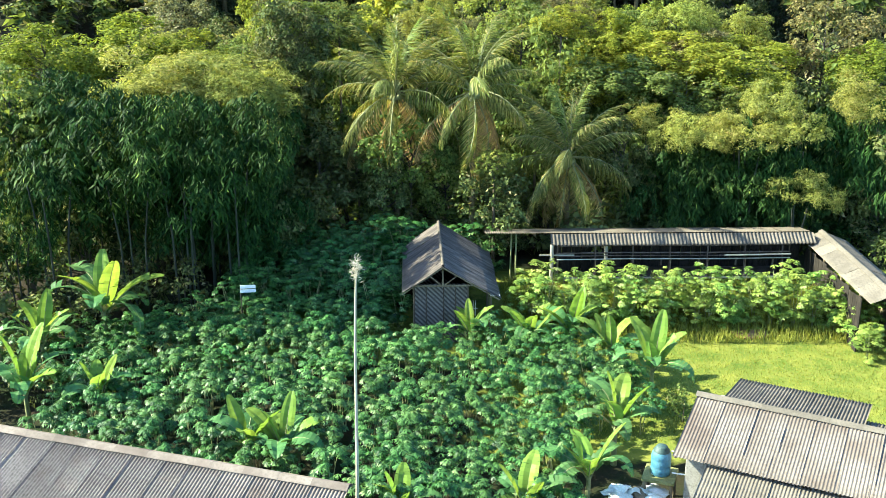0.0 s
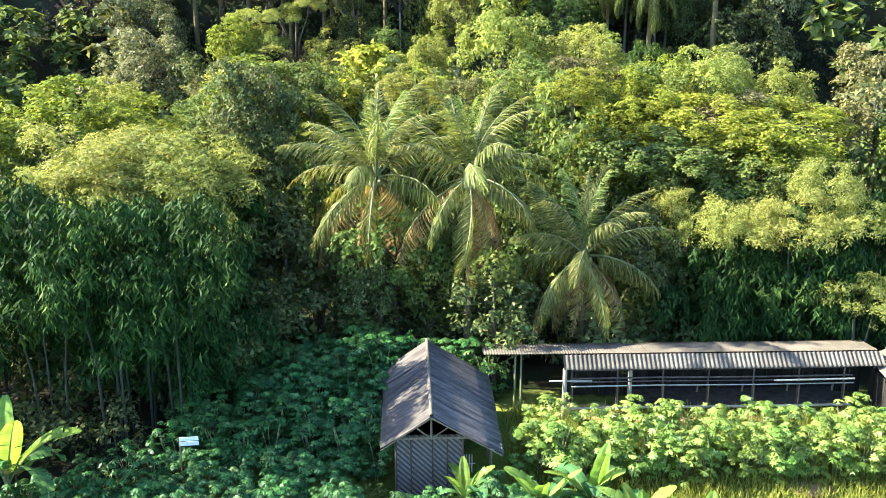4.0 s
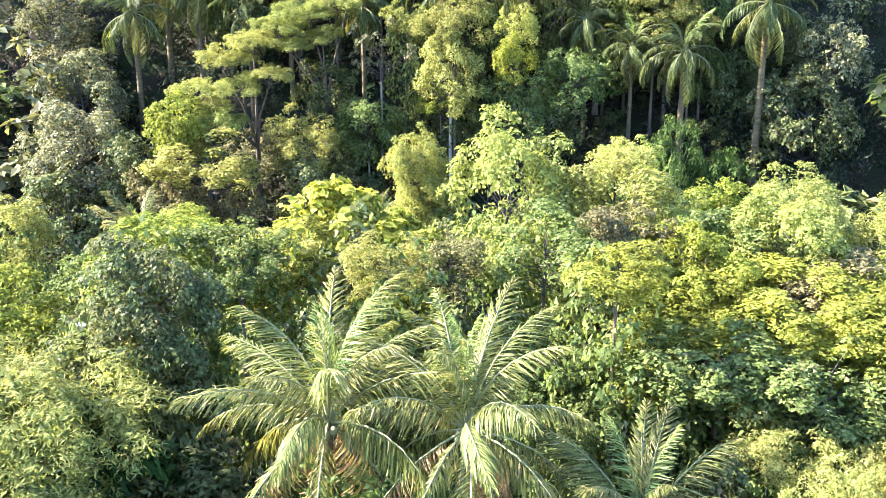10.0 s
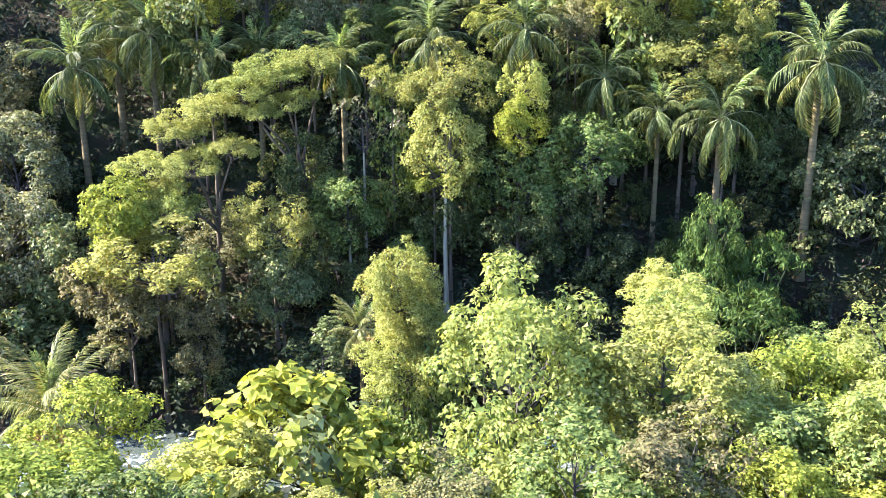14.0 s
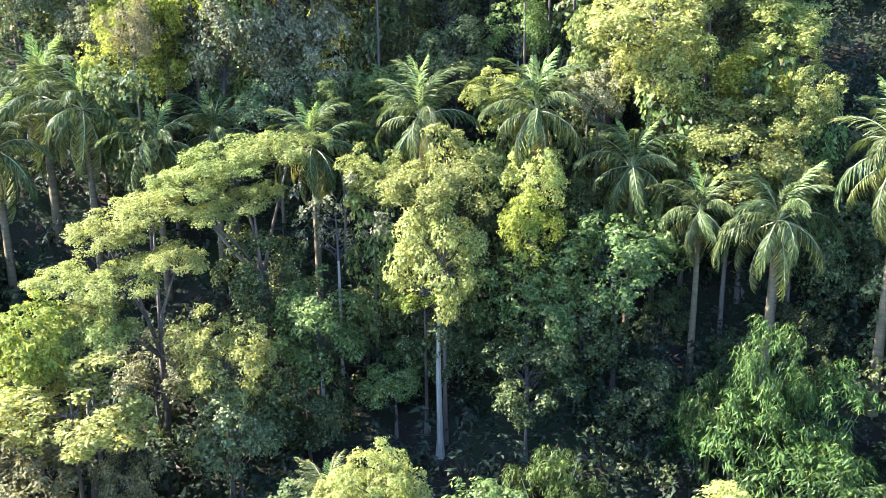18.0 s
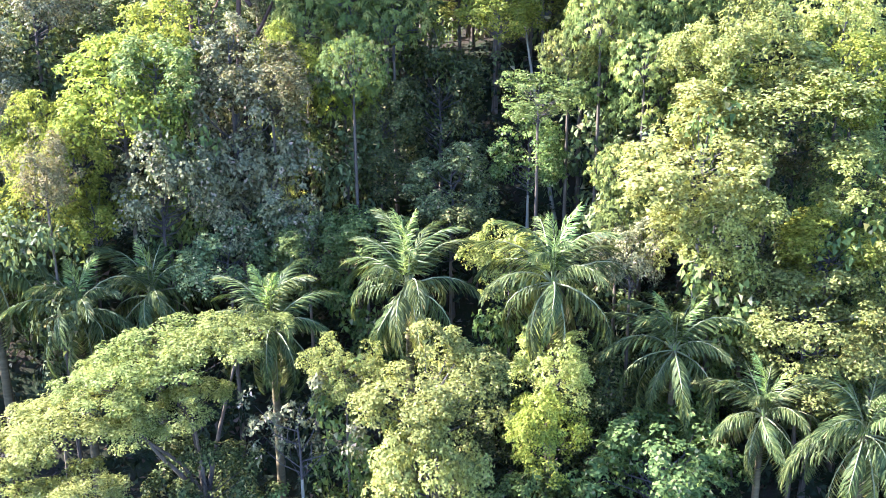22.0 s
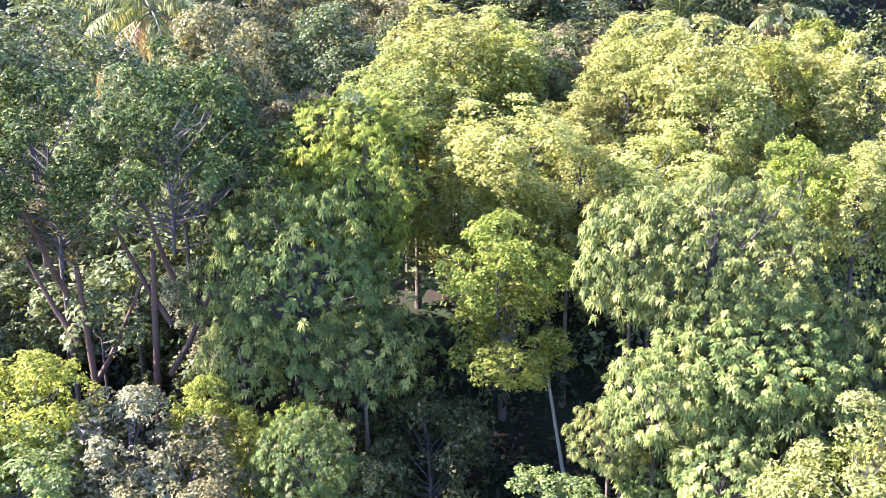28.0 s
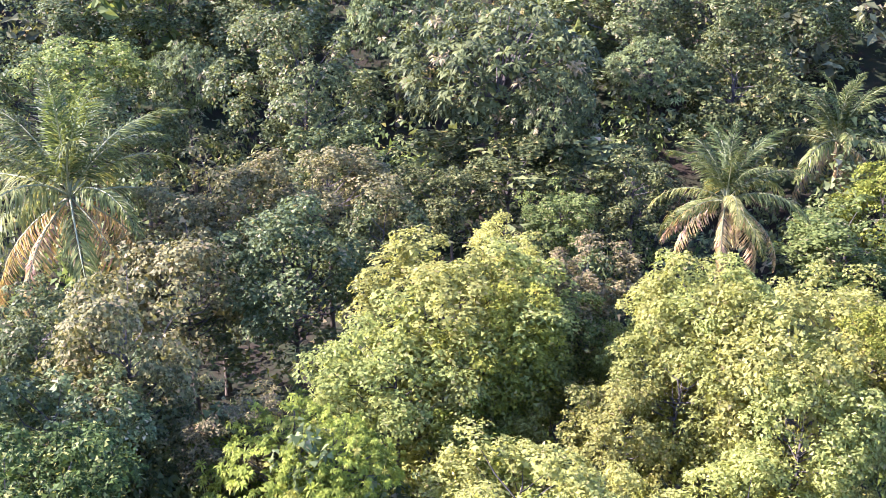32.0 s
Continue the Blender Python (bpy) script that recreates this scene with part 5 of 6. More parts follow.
palm("oil", -13.2, 148, 39.1, 1.3, 0.3, 16)
palm("oil", 18.1, 151.5, 37.5, 0.85, 0.3, 17)
palm("oil", 30.6, 169.5, 36.2, 1.05, 0.3, 18)
palm("coconut", -14.3, 79, 8.2, 0.75, 0.16, 20)
palm("coconut", -3.0, 95, 5.1, 0.5, 0.12, 21)
# undergrowth that fills the wood
fill = np.random.default_rng(11)
spots = []
for yy in np.arange(57.5, 180, 4.0):
    for xx in np.arange(-34 - (yy - 58) * 0.08, 38 + (yy - 58) * 0.08, 5.2):
        x, y = xx + fill.uniform(-2.2, 2.2), yy + fill.uniform(-1.8, 1.8)
        r = fill.uniform(2.0, 3.3)
        if 84 < y < 97 and -36 < x < -12:
            continue
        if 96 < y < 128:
            # shrubs on the bank are coloured dark where shade would fall
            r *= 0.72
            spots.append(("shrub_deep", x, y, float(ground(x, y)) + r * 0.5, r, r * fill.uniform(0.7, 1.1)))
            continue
        spots.append((("shrub", "shrub_dark", "shrub_dark")[int(fill.integers(3))], x, y, float(ground(x, y)) + r * 0.6, r, r * fill.uniform(0.7, 1.2)))
for yy in np.arange(164, 206, 6.0):
    for xx in np.arange(-46, 54, 6.4):
        x, y, r = xx + fill.uniform(-2.5, 2.5), yy + fill.uniform(-2.5, 2.5), fill.uniform(2.8, 3.8)
        spots.append(("shrub_dark", x, y, float(ground(x, y)) + r * 0.7, r, r * fill.uniform(0.8, 1.2)))
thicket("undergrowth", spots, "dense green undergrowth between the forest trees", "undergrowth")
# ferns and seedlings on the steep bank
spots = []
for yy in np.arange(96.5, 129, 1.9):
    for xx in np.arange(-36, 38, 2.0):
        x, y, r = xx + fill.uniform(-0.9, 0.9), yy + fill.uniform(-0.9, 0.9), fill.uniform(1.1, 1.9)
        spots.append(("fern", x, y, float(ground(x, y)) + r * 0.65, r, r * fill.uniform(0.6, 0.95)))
thicket("ferns", spots, "ferns and seedlings on the steep bank, shade put into their dark colour", "ferns")
# fallen leaves on the steep bank
ln = 20000
lx, ly = fill.uniform(-36, 40, ln), fill.uniform(96, 132, ln)
lv, lf = slips(np.stack((lx, ly, ground(lx, ly) + fill.uniform(0.05, 0.22, ln)), 1), fill.normal(size=(ln, 3)) * np.array([1, 1, 0.35]), unit(fill.normal(size=(ln, 3)) * 0.5 + np.array([0, -0.4, 1.0])), fill.uniform(0.2, 0.42, ln), fill.uniform(0.1, 0.2, ln))
tagged(new("leaf_litter", quads_mesh("leaf_litter", lv, lf, LEAF["litter"])), "brown fallen leaves on the steep bank", "leaf litter", "", "stuff")
# the wood goes on at both sides and beyond
spots = []
for yy in np.arange(60, 232, 8.6):
    side = 0.43 * (yy - float(np.interp(yy, (100, 110, 130, 180, 245), (0, 15, 30, 62, 75)))) + 6
    for xx in np.arange(-side, side, 8.6):
        x, y = xx + fill.uniform(-3, 3), yy + fill.uniform(-3, 3)
        if y < 182 and -24 - (y - 58) * 0.1 < x < 26 + (y - 58) * 0.1 or 83 < y < 98 and -38 < x < 0:
            continue
        r = fill.uniform(3.8, 5.4)
        for down in (0, 1) if y < 120 else (0,):
            spots.append((("far_grey", "far_dark", "far_green")[int(fill.integers(3))], x, y, float(ground(x, y)) + (7 if x > 0 else 4) - (5 if x > 0 else 3) * down + fill.uniform(-1, 2), r, r * fill.uniform(0.7, 1.1)))
for yy in np.arange(58, 250, 12.0):
    for xx in (-84, -72, -60, -49, 50, 61, 73, 85):
        if abs(xx) < 0.62 * yy and (abs(xx) > 0.43 * yy + 8 or 130 < yy):
            x, y = xx + fill.uniform(-4, 4), yy + fill.uniform(-4, 4)
            spots.append((("far_grey", "far_dark", "far_green")[int(fill.integers(3))], x, y, float(ground(x, y)) + 5 + fill.uniform(-1, 2), 6.5, 5.0))
thicket("distant_wood", spots, "closed wood of mixed green trees on the slopes", "wood")



# ---- farm materials ----
SHEET = worn_mat("fibre_cement_sheet", (0.111, 0.0934, 0.0744), (0.163, 0.137, 0.11), 0.7, 0.9, 14.0, (0.0857, 0.075, 0.0606), bump=0.15)
SHEET_PALE = worn_mat("bleached_sheet", (0.1, 0.0757, 0.0634), (0.204, 0.17, 0.145), 0.45, 0.9, 10.0, (0.112, 0.0902, 0.0748), bump=0.12)
SHEET_DARK = worn_mat("mossy_sheet", (0.0403, 0.0353, 0.0344), (0.146, 0.122, 0.107), 1.3, 0.85, 7.0, (0.0616, 0.0441, 0.0361), bump=0.2, stretch=(3, 0.6, 1))
SHEET_PEN = worn_mat("weathered_sheet", (0.0929, 0.0762, 0.0593), (0.155, 0.127, 0.1), 1.0, 0.9, 12.0, (0.0618, 0.0529, 0.0393), bump=0.2)
TIMBER = worn_mat("grey_timber", (0.136, 0.1, 0.0595), (0.238, 0.188, 0.126), 3.0, 0.85, 30.0, (0.102, 0.08, 0.056), stretch=(1, 1, 0.2))
# timber taken near black: shade inside the pens is put into its colour
TIMBER_SHADED = worn_mat("shaded_timber", (0.018, 0.015, 0.012), (0.045, 0.037, 0.03), 3.0, 0.9, 30.0, stretch=(1, 1, 0.2))
TIMBER_BROWN = worn_mat("brown_timber", (0.07, 0.05, 0.038), (0.13, 0.10, 0.075), 3.0, 0.9, 30.0, stretch=(1, 1, 0.2))
TIMBER_PALE = worn_mat("pale_bamboo", (0.28, 0.25, 0.18), (0.42, 0.38, 0.29), 3.0, 0.7, 30.0, (0.28, 0.24, 0.16), stretch=(1, 1, 0.2))
PLASTER = worn_mat("stained_plaster", (0.24, 0.22, 0.19), (0.32, 0.30, 0.27), 1.2, 0.95, 18.0, (0.15, 0.13, 0.11))
TANK_BLUE = worn_mat("blue_plastic", (0.05, 0.15, 0.22), (0.09, 0.21, 0.29), 2.5, 0.5, 12.0, (0.06, 0.12, 0.15), bump=0.05)
TANK_DARK = worn_mat("dirty_green_plastic", (0.03, 0.06, 0.055), (0.06, 0.10, 0.09), 4.0, 0.6, 20.0)
WHITE = worn_mat("chalky_white", (0.72, 0.70, 0.66), (0.80, 0.79, 0.76), 3.0, 0.8, 20.0, (0.55, 0.52, 0.46))
STRAW = worn_mat("dry_straw", (0.38, 0.26, 0.10), (0.52, 0.40, 0.20), 3.0, 0.95, 30.0, (0.20, 0.12, 0.05), bump=0.6)
EARTH = worn_mat("bare_earth", (0.20, 0.11, 0.05), (0.30, 0.18, 0.09), 2.0, 0.95, 20.0, (0.12, 0.07, 0.04), bump=0.7)
PLANT_STAND = worn_mat("painted_stand", (0.16, 0.16, 0.05), (0.24, 0.23, 0.08), 2.0, 0.7, 20.0)


def weave_mat():
    m, nt, bsdf, out = fresh("woven_bamboo")
    tc = nt.nodes.new("ShaderNodeTexCoord")
    mp = nt.nodes.new("ShaderNodeMapping")
    mp.inputs["Rotation"].default_value = (0, radians(45), 0)
    nt.links.new(tc.outputs["Object"], mp.inputs["Vector"])
    ch = node(nt, "ShaderNodeTexWave", Scale=2.0, Distortion=0.5, Detail=1.0)
    nt.links.new(mp.outputs["Vector"], ch.inputs["Vector"])
    nz = node(nt, "ShaderNodeTexNoise", Scale=5.0, Detail=5.0)
    nt.links.new(tc.outputs["Object"], nz.inputs["Vector"])
    col = mix_col(nt, ch.outputs["Fac"], (0.03, 0.022, 0.02), (0.2, 0.165, 0.145))
    col = mix_col(nt, ramp(nt, nz.outputs["Fac"], 0.45, 0.8), col, (0.09, 0.07, 0.055))
    nt.links.new(col, bsdf.inputs["Base Color"])
    bsdf.inputs["Roughness"].default_value = 0.8
    bp = node(nt, "ShaderNodeBump", Strength=0.6, Distance=0.02)
    nt.links.new(ch.outputs["Fac"], bp.inputs["Height"])
    nt.links.new(bp.outputs["Normal"], bsdf.inputs["Normal"])
    return m


WEAVE = weave_mat()


# ---- roofs: every sheet a piece of its own ----
def sheet_mesh(width, run, pitch, depth, mat, seed=0):
    """A corrugated sheet, width along x, run down along -y, waves across the width, with thickness at its edges and a slight sag."""
    n = int(round(width / pitch)) * 4
    rng = np.random.default_rng(seed)
    xs = np.linspace(0, width, n + 1)
    ys = np.linspace(0, -run, 5)
    wave = depth * 0.5 * np.cos(xs / pitch * 2 * np.pi)
    sag = np.array([0, -0.012, -0.016, -0.01, 0.004]) * rng.uniform(0.3, 1.5)
    top = np.stack((np.repeat(xs[None], 5, 0), np.repeat(ys[:, None], n + 1, 1), wave[None] + sag[:, None]), -1)
    low = top - np.array([0, 0, 0.008])
    v = np.concatenate((top.reshape(-1, 3), low.reshape(-1, 3)))
    c = np.arange(5 * (n + 1)).reshape(5, n + 1)
    f = np.stack((c[1:, :-1], c[1:, 1:], c[:-1, 1:], c[:-1, :-1]), -1).reshape(-1, 4)
    off = 5 * (n + 1)
    rim = np.stack((c[-1, :-1] + off, c[-1, 1:] + off, c[-1, 1:], c[-1, :-1]), -1)
    return quads_mesh("sheet", v, np.concatenate((f, f[:, ::-1] + off, rim)), mat, True)


def slope(parent, x0, x1, y, z, run, fall, width, mat, pitch=0.115, depth=0.048, back=False, seed=0):
    """One slope of sheets from the ridge line at (y, z), x0 to x1, falling fall over run; back: towards +y."""
    length = math.hypot(run, fall)
    n = max(1, int(round((x1 - x0) / width)))
    w = (x1 - x0) / n
    pitch = w / round(w / pitch)
    meshes = [sheet_mesh(w + pitch, length, pitch, depth, mat, seed + k) for k in range(3)]
    tip = math.degrees(math.atan2(fall, run))
    rng = random.Random(seed)
    for i in range(n):
        lift = 0.006 * (i % 2) + rng.uniform(0, 0.006)
        if back:
            m = pose(x0 + (i + 1) * w + pitch / 2, y, z + lift, 0, 0, 180) @ pose(0, 0, 0, tip, rng.uniform(-0.3, 0.3), rng.uniform(-0.25, 0.25))
        else:
            m = pose(x0 + i * w, y, z + lift, tip + rng.uniform(-0.3, 0.3), 0, rng.uniform(-0.25, 0.25))
        part("sheet", meshes[i % 3], parent, m)


def ridge(parent, x0, x1, y, z, width, mat, spread=0.2, fall=0.06):
    """Angled ridge caps, one after another."""
    n = max(1, int(round((x1 - x0) / width)))
    w = (x1 - x0) / n
    prof = [(-spread, -fall - 0.012), (-spread, -fall), (-0.05, 0.025), (0, 0.04), (0.05, 0.025), (spread, -fall), (spread, -fall - 0.012)]
    k = len(prof)
    v = [(0, a, b) for a, b in prof] + [(w + 0.05, a, b) for a, b in prof]
    f = [(i, i + 1, k + i + 1, k + i) for i in range(k - 1)] + [(0, k, 2 * k - 1, k - 1)]
    me = quads_mesh("ridge_cap", np.array(v, float), f, mat)
    for i in range(n):
        part("ridge_cap", me, parent, pose(x0 + i * w, y, z + 0.035 + 0.008 * (i % 2), 0, 0, 0))


def wall_part(parent, name, x0, x1, y0, y1, z0, z1, mat, label=""):
    bm = box_data(x1 - x0, y1 - y0, z1 - z0, 0, 0, 0)
    return part(name, mesh_of(name, bm, mat), parent, pose((x0 + x1) / 2, (y0 + y1) / 2, (z0 + z1) / 2), label)


# ---- house with a pale roof beside the tank ----
house = thing("house", 8.94, 33.17, 0, -27.6, "low house under a pale corrugated fibre-cement roof", "house")
slope(house, 0, 12.0, 0, 3.40, 3.1, 0.90, 1.0, SHEET_PALE, seed=1)
slope(house, 0.9, 5.4, 0.25, 3.36, 2.7, 0.42, 0.9, SHEET_PEN, back=True, seed=2)
slope(house, 5.4, 12.0, 0.1, 3.30, 1.6, 0.45, 0.95, SHEET_PEN, back=True, seed=5)
ridge(house, -0.05, 12.0, 0, 3.43, 1.1, SHEET)
slope(house, 1.1, 12.0, -2.9, 2.34, 2.6, 0.60, 1.0, SHEET, seed=3)
wall_part(house, "wall", 0.35, 11.9, -2.62, -2.45, 0, 2.44, PLASTER)
wall_part(house, "wall", 0.35, 0.52, -2.45, 1.2, 0, 2.42, PLASTER)
wall_part(house, "wall", 0.52, 11.9, 1.2, 1.36, 0, 2.9, PLASTER)
wall_part(house, "wall", 1.3, 11.9, -5.25, -5.1, 0, 1.72, PLASTER)
wall_part(house, "wall", 1.3, 1.45, -5.1, -2.62, 0, 1.8, PLASTER)
beam("rafter", house, (0.1, -0.1, 3.3), (0.1, -3.05, 2.44), 0.05, TIMBER)
beam("rafter", house, (1.2, -2.95, 2.27), (1.2, -5.4, 1.7), 0.05, TIMBER)
for px in (1.4, 3.4, 5.2):
    beam("post", house, (px, 2.75, 0), (px, 2.75, 2.9), 0.06, TIMBER)

# ---- house whose roof ridge runs along the garden ----
barn_left = thing("house", -22.0, 32.99, 0, -17.5, "long house under a weathered grey corrugated roof", "house")
slope(barn_left, 0, 20.1, 0, 3.40, 3.6, 1.05, 1.0, SHEET_PALE, seed=11)
ridge(barn_left, 0, 20.15, 0, 3.43, 1.15, SHEET_PALE, 0.22, 0.07)
wall_part(barn_left, "wall", 0.2, 19.7, -3.2, -3.05, 0, 2.3, PLASTER)
wall_part(barn_left, "wall", 0.2, 19.7, -0.02, 0.12, 0, 3.32, PLASTER)
wall_part(barn_left, "wall", 19.55, 19.7, -3.05, -0.02, 0, 2.3, PLASTER)
wall_part(barn_left, "wall", 0.2, 0.35, -3.05, -0.02, 0, 2.3, PLASTER)
wall_part(barn_left, "gable", 19.55, 19.68, -1.7, -0.02, 2.3, 2.82, PLASTER)
for k in range(5):
    beam("ridge_board", barn_left, (k * 4.05, 0.2, 3.36), (k * 4.05 + 4.0, 0.2, 3.37), 0.05, TIMBER)
beam("bargeboard", barn_left, (20.05, 0, 3.32), (20.05, -3.1, 2.38), 0.05, TIMBER)

# ---- hut of woven bamboo ----
hut = thing("hut", 0.0, 44.55, 0, 2.0, "old hut of woven bamboo under a dark mossy sheet roof", "hut")


def hut_slope(side, run, fall, seed):
    length = math.hypot(run, fall)
    me = [sheet_mesh(1.8, length, 0.3, 0.02, SHEET_DARK, seed + k) for k in range(2)]
    tip = math.degrees(math.atan2(fall, run))
    for i in range(4):
        y = i * 1.73
        if side < 0:
            m = pose(-0.01, y + 1.77, 4.2 + 0.01 * (i % 2), 0, 0, -90) @ pose(0, 0, 0, tip + (i % 3) * 0.5 - 0.5, 0, 0)
        else:
            m = pose(0.01, y - 0.02, 4.2 + 0.01 * (i % 2), 0, 0, 90) @ pose(0, 0, 0, tip + (i % 2) * 0.6 - 0.3, 0, 0)
        part("sheet", me[i % 2], hut, m)


hut_slope(-1, 1.85, 1.28, 21)
hut_slope(1, 2.65, 1.62, 31)
for i in range(4):
    v, f = tube([(0, i * 1.74, 4.22), (0, i * 1.74 + 0.9, 4.23), (0, i * 1.74 + 1.78, 4.225)], [0.075, 0.07, 0.075], 8)
    part("ridge_cap", quads_mesh("ridge_cap", v, f, SHEET_PEN, True), hut)
wall_part(hut, "wall", -1.3, 1.15, 0.62, 0.68, 0.12, 3.12, WEAVE, "woven split-bamboo panel")
wall_part(hut, "wall", -1.36, -1.3, 0.68, 6.3, 0.1, 3.0, TIMBER)
wall_part(hut, "wall", 1.15, 1.21, 0.75, 6.3, 0.1, 3.2, TIMBER)
wall_part(hut, "wall", -1.3, 1.15, 6.3, 6.36, 0.1, 3.1, WEAVE)
for px in (-1.3, -0.75, 0.05, 0.6, 1.18):
    beam("post", hut, (px, 0.58, 0), (px, 0.58, 3.15), 0.03, TIMBER_BROWN)
for py in (1.5, 3.4, 6.4):
    beam("post", hut, (2.3, py, 0), (2.3, py, 2.7), 0.06, TIMBER)
beam("tie_beam", hut, (-1.45, 0.3, 3.16), (1.55, 0.3, 3.16), 0.05, TIMBER)
beam("king_post", hut, (0.0, 0.3, 3.16), (0.0, 0.3, 4.12), 0.045, TIMBER)
beam("strut", hut, (-0.08, 0.28, 3.2), (-0.62, 0.28, 3.66), 0.035, TIMBER)
beam("strut", hut, (0.08, 0.28, 3.2), (0.7, 0.28, 3.66), 0.035, TIMBER)
beam("bargeboard", hut, (0, 0.02, 4.12), (-1.85, 0.02, 2.86), 0.03, TIMBER)
beam("bargeboard", hut, (0, 0.02, 4.12), (2.6, 0.02, 2.54), 0.035, TIMBER)
for k in range(4):
    beam("slat", hut, (1.22 + 0.1 * k, 0.6, 1.55), (1.22 + 0.1 * k, 0.6, 2.3), 0.018, TIMBER_PALE)
beam("rail", hut, (1.15, 0.58, 1.9), (1.65, 0.58, 1.92), 0.022, TIMBER_PALE)
wall_part(hut, "patch", 2.2, 2.62, 0.35, 0.75, 2.60, 2.63, WHITE, "pale mended corner of the roof")

# ---- long pen behind the hedge ----
pen = thing("animal_pen", 5.5, 51.15, 1.12, 1.3, "long open animal pen with timber rails and corrugated roof", "animal pen")
slope(pen, 0, 13.4, 0.0, 2.56, 0.6, 0.42, 1.34, SHEET_PEN, 0.2, 0.07, seed=41)
slope(pen, -3.3, 13.4, 0.05, 2.60, 1.7, 0.28, 1.39, SHEET_PEN, 0.12, 0.03, back=True, seed=42)
for i in range(7):
    x = 0.35 + i * 1.93
    beam("post", pen, (x, -0.45, -0.2), (x, -0.45, 2.2), 0.045, TIMBER_BROWN)
    beam("post", pen, (x, 1.55, -0.2), (x, 1.55, 2.3), 0.06, TIMBER_SHADED)
    beam("stile", pen, (x + 0.02, -0.58, 0.32), (x + 0.02, -0.58, 1.35), 0.028, TIMBER)
for x in (-2.0, -1.75):
    beam("post", pen, (x, 0.3 if x < -1.9 else 0.0, -0.2), (x + 0.05, 0.5, 2.5), 0.045, STEM)
beam("post", pen, (0.05, -0.5, -0.2), (0.05, -0.5, 2.15), 0.10, TIMBER_PALE)
beam("post", pen, (2.9, -0.1, -0.2), (2.9, -0.1, 2.2), 0.10, TIMBER_PALE)
for z, y, m, r in ((1.38, -0.62, TIMBER_PALE, 0.03), (1.52, -0.5, TIMBER_BROWN, 0.03), (1.66, -0.45, TIMBER_BROWN, 0.04), (0.33, -0.56, TIMBER_PALE, 0.06), (2.08, -0.5, TIMBER_BROWN, 0.05)):
    for k in range(3):
        beam("rail", pen, (0.3 + k * 4.0, y, z + 0.02 * (k % 2)), (0.3 + (k + 1) * 4.0, y, z + 0.03 * ((k + 1) % 2)), r, m)
beam("rail", pen, (-0.6, -0.52, 1.6), (1.2, -0.5, 1.58), 0.035, TIMBER_PALE)
beam("rail", pen, (8.9, -0.66, 1.58), (12.3, -0.66, 1.62), 0.045, TIMBER_PALE)
# back boards coloured dark in place of the pen's inner shade
for k in range(25):
    wall_part(pen, "board", 0.3 + k * 0.53, 0.3 + k * 0.53 + 0.5, 1.44, 1.48, -0.05 + 0.03 * (k % 3), 2.28, TIMBER_SHADED)
for k in range(6):
    beam("purlin", pen, (0.2 + k * 2.55, -0.5, 2.08), (0.2 + k * 2.55, 1.7, 2.26), 0.035, TIMBER_SHADED)
wall_part(pen, "floor_deck", 3.2, 12.3, -0.5, 1.4, 0.2, 0.28, TIMBER_BROWN)
for k in range(4):
    beam("bottle", pen, (5.7 + k * 1.93, -0.42, 0.98), (5.72 + k * 1.93, -0.42, 1.28), 0.05, SHEET_PEN)

side_pen = thing("animal_pen", 19.85, 52.3, 0.55, -90.8, "side pen under a gabled roof of pale sheets", "animal pen")
slope(side_pen, 0, 9.5, 0, 2.97, 1.0, 0.45, 1.0, SHEET, 0.12, 0.03, seed=51)
slope(side_pen, 0, 9.5, 0, 2.95, 1.35, 0.55, 1.0, SHEET_PEN, 0.12, 0.03, back=True, seed=52)
ridge(side_pen, 0, 9.5, 0, 2.97, 1.2, SHEET)
for k in range(4):
    for y in (-0.7, 1.15):
        beam("post", side_pen, (0.3 + k * 2.45, y, -0.7), (0.3 + k * 2.45, y, 2.5), 0.06, TIMBER)
# tall boards, dark in place of shade under the eave
for k in range(15):
    wall_part(side_pen, "board", 0.2 + k * 0.53, 0.2 + k * 0.53 + 0.5, -0.8, -0.76, -0.6, 2.1 + 0.06 * (k % 3), TIMBER_SHADED)
for k in range(15):
    wall_part(side_pen, "board", 0.3 + k * 0.56, 0.3 + k * 0.56 + 0.5, 1.2, 1.24, -0.6, 2.3, TIMBER)

# ---- bamboo pole with a frayed top ----
pole = thing("pole", -2.72, 28.75, 0, 0, "tall bamboo pole with a frayed pale tuft on top", "pole")
pts = np.stack((np.linspace(-0.05, 0.17, 12) + 0.03 * np.sin(np.linspace(0, 6, 12)), np.linspace(0, 0.2, 12), np.linspace(0, 9.35, 12)), 1)
part("shaft", quads_mesh("shaft", *tube(pts, np.linspace(0.06, 0.03, 12), 8), TIMBER_PALE, True), pole)
pr = np.random.default_rng(8)
tuft = pr.normal(size=(160, 3)) * np.array([0.05, 0.05, 0.16]) + np.array([0.17, 0.2, 9.45])
tv, tf = blades(tuft, pr.normal(size=(160, 3)) + np.array([0, 0, 0.4]), pr.normal(size=(160, 3)), 0.2, 0.025)
part("tuft", quads_mesh("tuft", tv, tf, TIMBER_PALE), pole, None, "pale frayed fibres")

# ---- small board on a post ----
sign = thing("sign_board", -9.0, 45.2, 0, 8, "small blank white board on a thin post", "sign")
beam("post", sign, (-0.32, 0, 0), (-0.34, 0, 2.95), 0.025, TIMBER)
wall_part(sign, "board", -0.34, 0.36, -0.05, -0.02, 2.72, 2.88, WHITE)
wall_part(sign, "board", -0.34, 0.36, -0.06, -0.03, 2.92, 3.08, WHITE)

